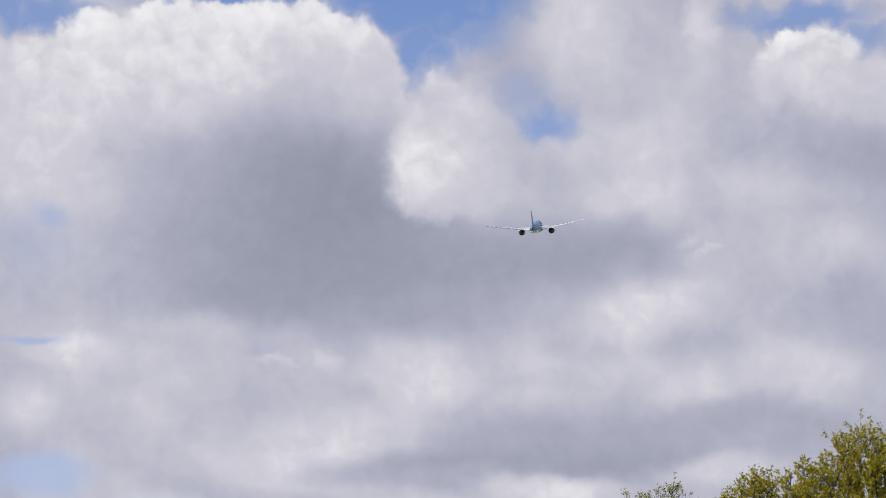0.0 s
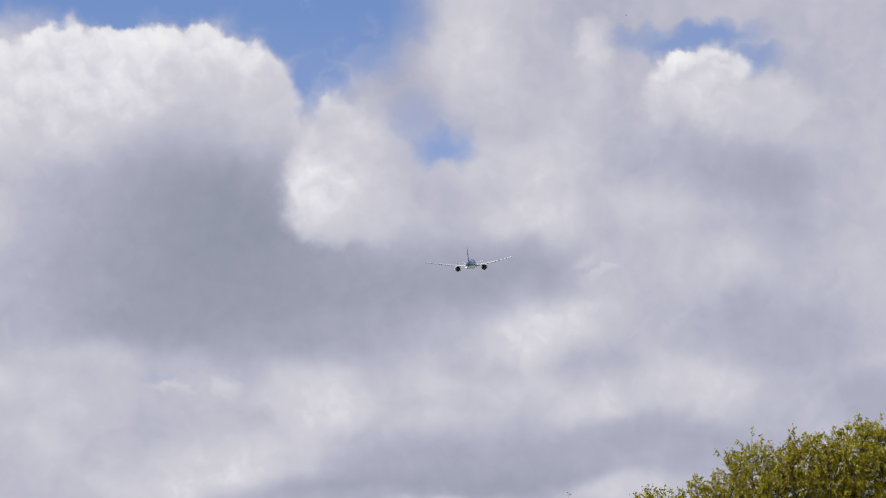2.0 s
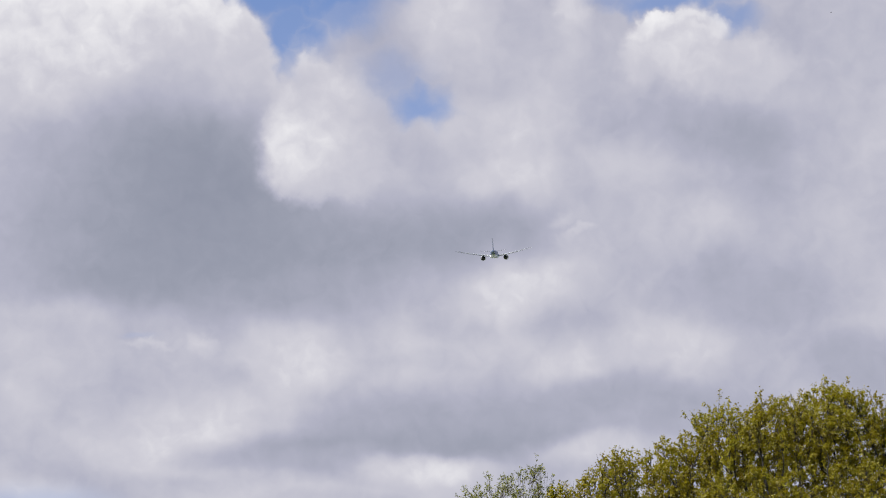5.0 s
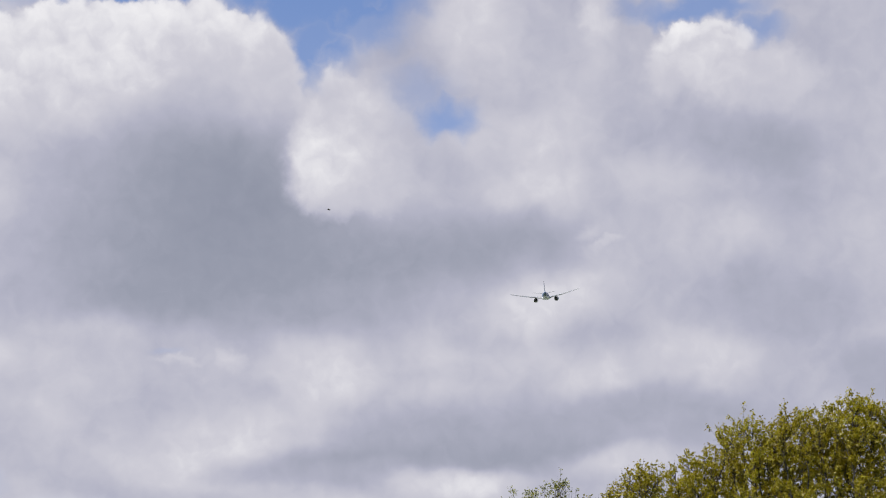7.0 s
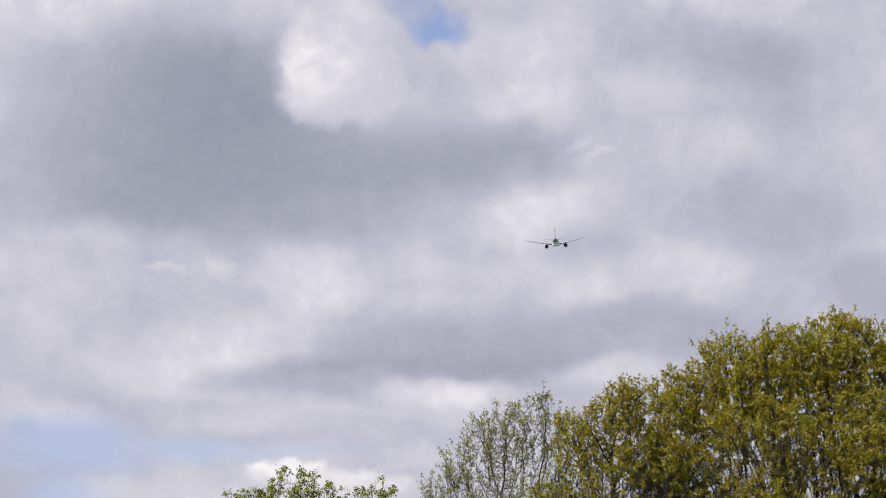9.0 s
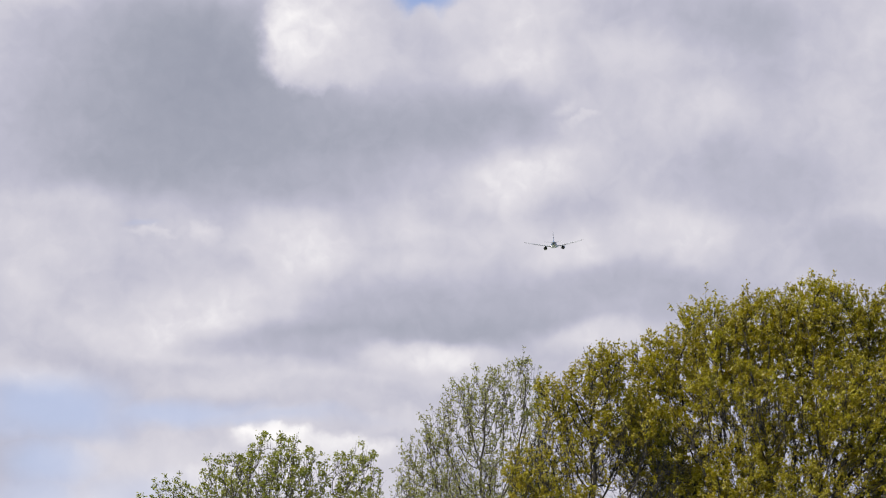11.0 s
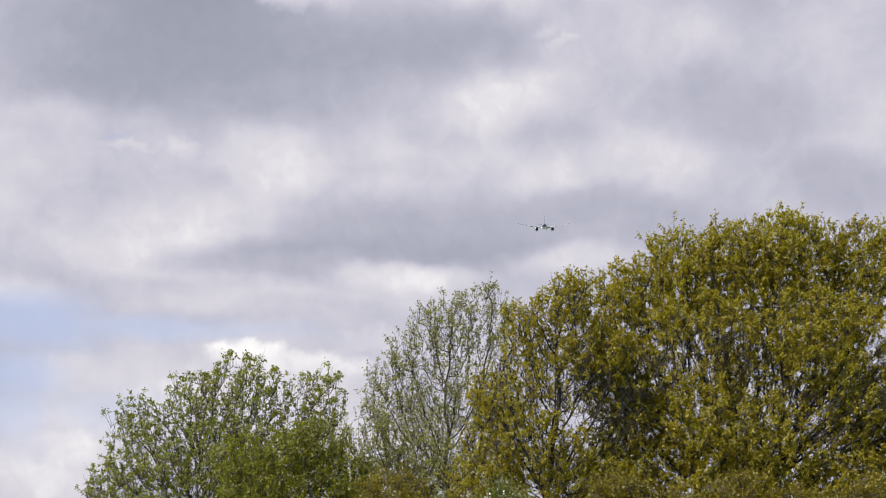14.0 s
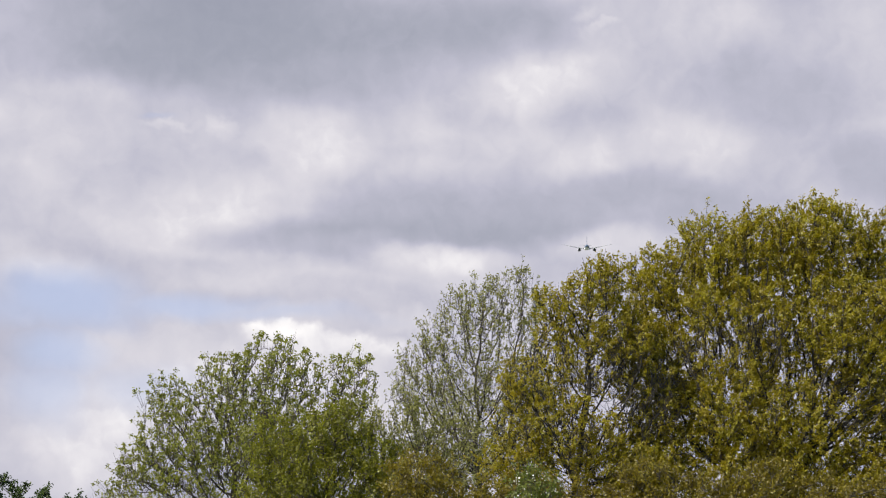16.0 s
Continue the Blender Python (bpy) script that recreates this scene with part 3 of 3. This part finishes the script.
make_tree(11, "oak_tree", "broad oak with yellow-green spring leaves and dark bare limbs", (3.6, 45.6, 0), (3.6, 45.5, 3.2),
          ((4.91, 45.50, 9.95, 1.24, 1.50, 1.29), (3.64, 45.50, 9.68, 1.17, 1.50, 1.26), (2.43, 45.50, 9.52, 1.07, 1.40, 1.21), (1.35, 45.30, 8.85, 0.90, 1.10, 1.22),
           (6.61, 45.50, 9.70, 0.98, 1.30, 1.29), (8.09, 45.50, 8.93, 1.04, 1.30, 1.52), (2.89, 44.90, 7.79, 1.79, 1.90, 1.37), (5.37, 44.90, 7.81, 2.05, 2.00, 1.50),
           (1.51, 44.70, 6.75, 1.27, 1.40, 1.23), (3.60, 44.70, 5.90, 2.67, 2.20, 1.11), (6.65, 45.50, 6.39, 1.56, 1.70, 1.52),
           (1.30, 44.20, 5.00, 1.18, 1.20, 0.84), (3.40, 43.90, 4.60, 1.58, 1.30, 0.84), (5.60, 44.10, 4.80, 1.58, 1.30, 0.94), (7.80, 44.80, 6.20, 1.18, 1.50, 1.64), (7.5, 44.4, 5.0, 1.3, 1.2, 1.1), (6.3, 44.0, 6.6, 1.2, 1.1, 0.9), (0.6, 44.6, 7.6, 0.8, 1.0, 0.9)),
          OAK_BARK, OAK_LEAF, count=14500, step=0.18, kill=0.21, shell=0.40, twigs=4, twig=0.36, leaves=19, length=0.062, width=0.038, scatter=0.02, rise=0.3, skip=0.16, spread=(0.6, 1.05), loose=0.9, thin=0.014, thin_out=(5.3, 8.9, 0.66), spire=0.025)
make_tree(17, "oak_tree", "young oak with light yellow-green leaves beside the broad one", (-0.6, 43.7, 0), (-0.6, 43.6, 2.6),
          ((-0.05, 43.60, 8.73, 0.60, 1.00, 0.73), (-0.96, 43.60, 8.06, 0.52, 0.90, 0.71), (-0.57, 43.60, 6.98, 1.23, 1.24, 1.14), (-1.71, 43.60, 6.58, 0.52, 1.10, 0.83),
           (0.55, 43.60, 7.37, 0.73, 1.10, 0.95), (-0.82, 43.60, 5.51, 1.49, 1.61, 0.89),
           (1.00, 43.60, 6.30, 0.88, 1.00, 1.04), (0.30, 43.40, 4.70, 1.38, 1.00, 0.64), (-1.70, 43.40, 4.80, 0.88, 1.00, 0.74)),
          OAK_BARK, OAK_LEAF, count=7000, step=0.18, kill=0.21, shell=0.45, twigs=4, twig=0.36, leaves=15, length=0.062, width=0.038, scatter=0.02, spread=(0.6, 1.05), thin=0.014, rise=0.4, skip=0.26, loose=0.9, thin_out=(5.2, 8.2, 0.65))
make_tree(23, "maple_tree", "slender upright tree with sparse grey-green young leaves", (-2.9, 50.5, 0), (-3.0, 50.5, 3.2),
          ((-2.68, 50.50, 9.21, 0.91, 1.10, 1.10), (-3.46, 50.50, 8.92, 0.77, 1.10, 1.16), (-4.30, 50.50, 8.05, 0.62, 1.10, 1.01), (-1.90, 50.50, 9.10, 0.48, 1.10, 1.07),
           (-4.89, 50.50, 7.34, 0.37, 1.10, 0.87), (-3.36, 50.50, 7.02, 1.53, 1.65, 1.20), (-2.00, 50.50, 7.20, 1.08, 1.40, 1.14), (-3.60, 50.40, 5.60, 1.68, 1.50, 0.94)),
          GREY_BARK, MAPLE_LEAF, count=4300, step=0.2, kill=0.24, shell=0.5, tip=0.0055, twigs=3, twig=0.36, leaves=9, length=0.066, width=0.04, rise=0.9, skip=0.34, spread=(0.7, 1.02), spire=0.05)
make_tree(37, "ash_tree", "rounded ash tree with tufts of fresh green leaves", (-8.4, 48.3, 0), (-8.4, 48.3, 2.4),
          ((-7.91, 48.30, 6.95, 1.37, 1.37, 1.24), (-9.14, 48.30, 6.83, 0.75, 1.10, 0.96), (-10.42, 48.30, 6.36, 0.71, 1.10, 0.85), (-6.06, 48.30, 6.94, 0.71, 1.10, 0.99),
           (-10.9, 48.30, 5.10, 0.82, 1.10, 0.69), (-8.47, 48.30, 5.52, 2.60, 2.0, 1.03),
           (-11.4, 48.3, 4.0, 0.8, 1.0, 0.7), (-10.4, 48.2, 4.7, 1.4, 1.2, 0.9), (-8.6, 48.0, 4.4, 1.6, 1.2, 0.8)),
          GREY_BARK, ASH_LEAF, count=6000, step=0.2, kill=0.24, shell=0.38, twigs=3, twig=0.34, leaves=12, length=0.078, width=0.042, rise=1.0, skip=0.48, spread=(0.88, 1.0), loose=1.0, spire=0.10)
make_tree(41, "hawthorn_shrub", "dense deep green shrub in front of the ash", (-5.9, 43.4, 0), (-5.9, 43.4, 1.6),
          ((-6.88, 43.40, 5.13, 0.74, 1.0, 0.80), (-5.66, 43.40, 5.39, 0.92, 1.10, 0.86), (-6.36, 43.40, 4.35, 1.48, 1.3, 0.98), (-4.9, 43.4, 4.6, 0.8, 1.0, 0.9)),
          GREY_BARK, BUSH_LEAF, count=2600, step=0.2, kill=0.24, twigs=5, leaves=11, length=0.06, width=0.045)
make_tree(53, "filler_shrub", "low olive green shrub below the oak", (-2.6, 42.0, 0), (-2.6, 42.0, 1.6),
          ((-3.7, 42.00, 4.25, 0.9, 1.19, 0.8), (-2.5, 42.0, 3.7, 0.9, 1.0, 0.7), (-1.3, 42.00, 3.95, 0.9, 1.10, 0.75), (-0.2, 42.00, 3.6, 0.9, 1.10, 0.7)),
          GREY_BARK, BROWN_LEAF, count=1800, step=0.2, kill=0.26, twigs=5, leaves=11, length=0.06)
make_tree(67, "birch_tree", "distant small tree with dark green sprigs", (-17.6, 60.5, 0), (-17.6, 60.5, 1.6),
          ((-17.0, 60.5, 4.0, 1.1, 1.2, 1.45), (-18.4, 60.5, 4.3, 0.9, 1.2, 1.6), (-15.9, 60.4, 3.75, 0.8, 1.0, 1.45)),
          GREY_BARK, DARK_LEAF, count=900, step=0.24, kill=0.34, twigs=4, leaves=13, length=0.11, width=0.055, rise=0.9, spread=(0.5, 1.05))
make_tree(61, "willow_shrub", "tall olive green thicket between the ash and the oak", (-4.2, 46.2, 0), (-4.2, 46.2, 2.0),
          ((-4.48, 46.20, 5.84, 0.79, 1.10, 0.92), (-3.44, 46.20, 5.46, 0.92, 1.10, 0.92), (-5.12, 46.20, 5.58, 0.66, 1.10, 0.92), (-4.2, 46.2, 4.4, 1.6, 1.2, 0.9)),
          GREY_BARK, MAPLE_LEAF, count=2000, step=0.2, kill=0.26, twigs=3, leaves=9, length=0.065, width=0.04, rise=0.8, skip=0.2, spire=0.06)
# added foliage that stands for the low leaves of the oak itself
make_tree(59, "filler_shrub", "brownish olive filler foliage for the oak's lowest leaves", (1.6, 42.2, 0), (1.6, 42.2, 1.4),
          ((0.9, 42.2, 4.15, 0.9, 1.2, 0.9), (2.1, 42.2, 3.9, 0.9, 1.2, 0.8), (3.3, 42.2, 4.2, 0.8, 1.2, 0.8), (4.6, 42.3, 3.9, 1.0, 1.2, 0.8), (6.2, 42.4, 4.2, 1.0, 1.2, 0.8)),
          GREY_BARK, BROWN_LEAF, count=2800, step=0.2, kill=0.26, twigs=5, leaves=11, length=0.060, width=0.042)
shrub = make_tree(71, "laurel_shrub", "pale glossy shrub top with white highlight flecks under the oak", (-1.5, 40.0, 0), (-1.5, 40.0, 0.9),
                  ((-1.45, 40.0, 4.20, 0.34, 0.5, 0.40), (-1.1, 40.0, 4.05, 0.32, 0.5, 0.40), (-1.35, 40.0, 3.3, 0.7, 0.7, 0.7)),
                  GREY_BARK, GLOSS_LEAF, count=700, step=0.18, kill=0.24, twigs=4, leaves=11, length=0.075, width=0.04)


# Strews white quads over a shrub top as painted leaf highlights.
def add_leaf_glints(thing, seed, centre, size, n):
    rng = np.random.default_rng(seed)
    d = rng.normal(size=(n, 3))
    d /= np.linalg.norm(d, axis=1)[:, None]
    d[:, 2] = np.abs(d[:, 2])
    at = np.array(centre) + d * np.array(size)
    way = d + rng.normal(size=d.shape) * 0.7
    way /= np.linalg.norm(way, axis=1)[:, None]
    tagged(quads("leaf_glint", *leaf_mesh(rng, at, way, 0.05, 0.04, 0.0), LEAF_GLINT, thing, False, "small white blossom"), kind="stuff")


add_leaf_glints(shrub, 5, (0.15, 0.0, 3.95), (0.5, 0.5, 0.65), 60)


def make_nest(at):
    """A ball of dry twigs."""
    rng = np.random.default_rng(3)
    d = rng.normal(size=(260, 3))
    d /= np.linalg.norm(d, axis=1)[:, None]
    mid = d * np.array((0.24, 0.24, 0.16)) * rng.uniform(0.4, 1.0, (260, 1))
    way = np.cross(d, rng.normal(size=d.shape))
    way /= np.linalg.norm(way, axis=1)[:, None]
    reach = rng.uniform(0.08, 0.2, (260, 1))
    v, f = tubes(mid - way * reach, mid + way * reach, np.full(260, 0.006), np.full(260, 0.004), 4)
    ob = quads("bird_nest", v, f, TWIG, None, False)
    ob.location = at
    return tagged(ob, "dark round nest of dry twigs in the ash", "nest")


make_nest((-7.95, 47.6, 6.23))


# ---- aircraft ----
NAVY = paint_material("blue_fuselage_paint", (0.062, 0.112, 0.205), 0.4)
PALE_BLUE = paint_material("pale_blue_fin_paint", (0.13, 0.185, 0.28), 0.4)
WHITE = paint_material("white_aircraft_paint", (0.70, 0.72, 0.75), 0.3)
# wing grey, made lighter to put distance haze into the colour
GREY = paint_material("hazed_grey_wing_paint", (0.26, 0.272, 0.295), 0.5)
METAL = paint_material("dark_exhaust_metal", (0.018, 0.017, 0.018), 0.7, 0.3, 0.0)


def lathe(rings, sides=24):
    """Rings of (y, z of the centre, half width, half height) along y."""
    verts, faces = [], []
    for y, z, rx, rz in rings:
        for k in range(sides):
            a = math.tau * k / sides
            verts.append((rx * math.cos(a), y, z + rz * math.sin(a)))
    for i in range(len(rings) - 1):
        for k in range(sides):
            faces.append((i * sides + k, i * sides + (k + 1) % sides, (i + 1) * sides + (k + 1) % sides, (i + 1) * sides + k))
    faces.append(tuple(range(sides)))
    faces.append(tuple(reversed(range((len(rings) - 1) * sides, len(rings) * sides))))
    return verts, faces


def foil(sections, upright=False):
    """Sections of (span, leading y, trailing y, z, thickness): a closed wing-like skin."""
    shape = ((0.0, 0.0), (0.06, 0.6), (0.3, 1.0), (0.65, 0.6), (1.0, 0.03), (0.65, -0.35), (0.3, -0.6), (0.06, -0.45))
    verts, faces = [], []
    for s, lead, trail, z, t in sections:
        for c, h in shape:
            y = lead + (trail - lead) * c
            verts.append((z + h * t * 0.5, y, s) if upright else (s, y, z + h * t * 0.5))
    m = len(shape)
    for i in range(len(sections) - 1):
        for k in range(m):
            faces.append((i * m + k, i * m + (k + 1) % m, (i + 1) * m + (k + 1) % m, (i + 1) * m + k))
    faces.append(tuple(range(m)))
    faces.append(tuple(reversed(range((len(sections) - 1) * m, len(sections) * m))))
    return verts, faces


def half(mesh, sign, cut):
    """The faces of a hull whose middle lies above (1) or below (-1) the height cut."""
    verts, faces = mesh
    kept = [f for f in faces if (sum(verts[i][2] for i in f) / len(f) - cut) * sign >= 0]
    used = sorted({i for f in kept for i in f})
    index = {v: i for i, v in enumerate(used)}
    return [verts[i] for i in used], [tuple(index[i] for i in f) for f in kept]


def make_airliner():
    thing = tagged(new("airliner"), "twin-engine airliner with blue and white fuselage flying away", "aircraft")
    hull = lathe([(26.5, -0.7, 0.15, 0.15), (26.0, -0.6, 0.9, 0.8), (24.5, -0.4, 1.75, 1.7), (22.0, -0.15, 2.45, 2.5), (19.0, 0, 2.85, 2.9), (15, 0, 2.9, 2.95),
                  (-8, 0, 2.9, 2.95), (-13, 0.15, 2.75, 2.8), (-18, 0.55, 2.3, 2.35), (-23, 1.1, 1.6, 1.75), (-27, 1.6, 0.95, 1.15), (-30, 2.0, 0.35, 0.5), (-30.6, 2.05, 0.12, 0.2)], 28)
    mesh_object("upper_hull", *half(hull, 1, -0.8), NAVY, thing, True, "blue upper fuselage")
    mesh_object("lower_hull", *half(hull, -1, -0.8), WHITE, thing, True, "white belly")
    mesh_object("wing_fairing", *lathe([(11.5, -2.0, 0.3, 0.2), (9.5, -2.1, 2.6, 0.9), (5.0, -2.1, 3.9, 1.25), (-3.0, -2.0, 3.9, 1.25), (-7.0, -1.9, 2.6, 0.9), (-9.5, -1.8, 0.4, 0.2)], 20),
                WHITE, thing, True, "white fairing under the wing root")
    for s in (1, -1):
        wing = foil([(s * 1.5, 10.0, -4.0, -1.6, 2.0), (s * 9.2, 4.2, -4.6, -0.6, 1.4), (s * 17.0, -1.2, -6.6, 0.8, 1.0),
                     (s * 24.0, -6.0, -9.2, 2.2, 0.7), (s * 28.5, -9.3, -11.4, 3.2, 0.5), (s * 30.0, -11.4, -12.6, 3.7, 0.25)])
        w = mesh_object("wing", *wing, GREY, thing, True, "grey swept wing")
        for x, y in ((5.5, -4.4), (12.0, -5.0), (17.5, -6.6)):
            mesh_object("flap_fairing", *lathe([(y + 3.2 + j, -1.1 + x * 0.075 + (j == 0) * 0.1 - 0.25, r, r * 1.3) for j, r in ((0, 0.1), (-1.5, 0.3), (-3.5, 0.28), (-5.0, 0.05))], 8)[0:1],
                        [tuple(i * 8 + q for q in (k, (k + 1) % 8)) + tuple((i + 1) * 8 + q for q in ((k + 1) % 8, k)) for i in range(3) for k in range(8)], GREY, w, True)
        tail = foil([(s * 0.6, -22.5, -27.8, 1.5, 0.5), (s * 6.0, -26.2, -29.6, 2.1, 0.3), (s * 9.9, -28.8, -30.6, 2.6, 0.12)])
        mesh_object("tailplane", *tail, GREY, thing, True, "grey tailplane")
        engine = mesh_object("engine", *[([(x + s * 9.1, y, z) for x, y, z in v], f) for v, f in [lathe(
            [(10.6, -2.8, 1.5, 1.5), (10.9, -2.8, 1.85, 1.85), (10.3, -2.8, 2.05, 2.05), (8.2, -2.8, 2.15, 2.15), (5.6, -2.8, 2.0, 2.0), (4.4, -2.8, 1.8, 1.8)], 20)]][0],
            WHITE, thing, True, "white engine cowling")
        core = lathe([(5.0, -2.8, 1.74, 1.74), (4.3, -2.8, 1.74, 1.74), (3.4, -2.8, 1.2, 1.2), (2.2, -2.8, 0.8, 0.8), (1.2, -2.8, 0.2, 0.2)], 16)
        mesh_object("exhaust_nozzle", [(x + s * 9.1, y, z) for x, y, z in core[0]], core[1], METAL, engine, True, "dark exhaust nozzle")
        pylon = foil([(-1.6, 8.8, 2.2, s * 9.1, 0.6), (-0.5, 6.0, 0.5, s * 9.1, 0.5)], True)
        mesh_object("pylon", *pylon, WHITE, engine, False)
    fin = foil([(2.2, -17.0, -26.8, 0, 0.9), (6.3, -21.8, -28.6, 0, 0.7), (11.0, -26.6, -30.4, 0, 0.42), (12.0, -28.0, -30.8, 0, 0.2)], True)
    mesh_object("tail_fin", *fin, PALE_BLUE, thing, True, "pale blue tail fin")
    return thing


airliner = make_airliner()


# ---- small flyers ----
DARK = paint_material("dark_feather", (0.035, 0.033, 0.032), 0.8, 0.3)
FUR = paint_material("dark_bee_fur", (0.020, 0.016, 0.010), 0.9, 0.4)


def make_flyer(name, label, category, material, span, length, bend):
    """A body along y with two raised wings."""
    thing = tagged(new(name), label, category)
    body = lathe([(length * f, 0, length * r, length * r) for f, r in ((0.5, 0.02), (0.4, 0.10), (0.2, 0.16), (-0.1, 0.17), (-0.35, 0.09), (-0.5, 0.03))], 10)
    mesh_object("body", *body, material, thing, True)
    for s in (1, -1):
        wing = foil([(s * length * 0.1, length * 0.22, -length * 0.12, length * 0.05, length * 0.06), (s * span * 0.28, length * 0.26, -length * 0.08, span * bend, length * 0.04),
                     (s * span * 0.5, length * 0.02, -length * 0.1, span * bend * 0.7, length * 0.015)])
        mesh_object("wing", *wing, material, thing, True)
    return thing


bee = make_flyer("bumblebee", "dark bumblebee in quick flight", "insect", FUR, 0.030, 0.022, 0.12)
fly = make_flyer("crane_fly", "small grey crane fly darting past", "insect", DARK, 0.030, 0.028, 0.1)
bird = make_flyer("bird", "tiny dark bird soaring high", "bird", DARK, 0.62, 0.34, 0.12)


# ---- what moves ----
FLIGHT = [(0, -6.265, 17.055), (1, -5.582, 16.896), (2, -5.008, 16.690), (3, -4.428, 16.479), (4, -3.900, 16.212), (4.5, -3.663, 16.046), (5.5, -3.198, 15.674), (6.5, -2.787, 15.267), (7, -2.600, 15.075), (8, -2.212, 14.623), (9, -1.897, 14.121), (10, -1.645, 13.603), (11, -1.393, 13.084), (11.5, -1.269, 12.791), (12, -1.167, 12.523), (12.5, -1.094, 12.287), (13, -1.003, 12.035), (14, -0.796, 11.510), (14.5, -0.729, 11.250), (15, -0.652, 10.990), (15.5, -0.575, 10.722), (16, -0.493, 10.504)]
# seconds, nose up over the line of sight, nose to the right of it, bank to the left
ATTITUDE = [(0, 4.0, 4.0, 2.9), (2, 2.0, 3.0, 2.3), (3.5, 0.0, 2.0, 0.3), (7, -1.5, 1.2, 3.5), (9, -2.5, 1.0, 2.5), (12.5, -1.0, 0.5, 0.9), (16, -1.0, 0.3, 0.9)]


def between(t, rows, k):
    return float(np.interp(t, [r[0] for r in rows], [r[k] for r in rows]))


def motions():
    rows = []
    for t, az, el in FLIGHT:
        far, a, e = 1235.0 + 77.0 * t, radians(az), radians(el)
        at = (far * math.sin(a) * math.cos(e), far * math.cos(a) * math.cos(e), EYE[2] + far * math.sin(e))
        turn = (Matrix.Rotation(radians(-az - between(t, ATTITUDE, 2)), 4, "Z") @ Matrix.Rotation(radians(el + between(t, ATTITUDE, 1)), 4, "X")
                @ Matrix.Rotation(radians(-between(t, ATTITUDE, 3)), 4, "Y"))
        rows.append((t, Matrix.Translation(at) @ turn @ Matrix.Translation((0, -4.0, 2.6))))
    walk(airliner, rows)
    def out_there(az, el, far):
        a, e = radians(az), radians(el)
        return Matrix.Translation((far * math.sin(a) * math.cos(e), far * math.cos(a) * math.cos(e), EYE[2] + far * math.sin(e)))

    walk(bee, [(t, out_there(az, el, 12.0) @ pose(0, 0, 0, 15, 0, 80)) for t, az, el in (
        (0, 40, 4), (6.0, 21, 3), (6.4, 8.8, 9.3), (6.8, -2.99, 14.84), (7.0, -8.94, 17.67), (7.2, -15.47, 20.34), (7.6, -28, 25), (9, -45, 30), (16, -60, 32))])
    walk(fly, [(t, out_there(az, el, far) @ pose(0, 0, 0, 5, 0, 85)) for t, az, el, far in (
        (0, -4, -2, 6), (4.0, -8, 2, 6), (4.4, -11.85, 9.28, 6), (4.5, -14.05, 14.92, 6), (4.6, -16.55, 20.8, 6), (4.8, -23, 30, 6), (6, 10, 45, 8), (11.0, 55, 6, 10),
        (11.3, 26, 10.5, 10), (11.5, -0.51, 11.61, 10), (11.7, -28, 12, 10), (12.2, -24, 11, 12), (12.4, -7.17, 13.11, 22), (12.5, -2.86, 13.92, 22),
        (12.7, 10, 15.5, 22), (13.0, 28, 18, 12), (16, 60, 20, 10))])
    walk(bird, [(t, out_there(-1.33 + 2.31 * (t - 1.5), 23.85 - 0.46 * (t - 1.5), 430.0) @ pose(0, 0, 0, 0, 12, -95)) for t in (0, 4, 8, 12, 16)])
    walk(backdrop, [(t, pose(*EYE, 0.022 * t, 0, -0.0733 * t)) for t in (0, 4, 8, 12, 16)])


motions()
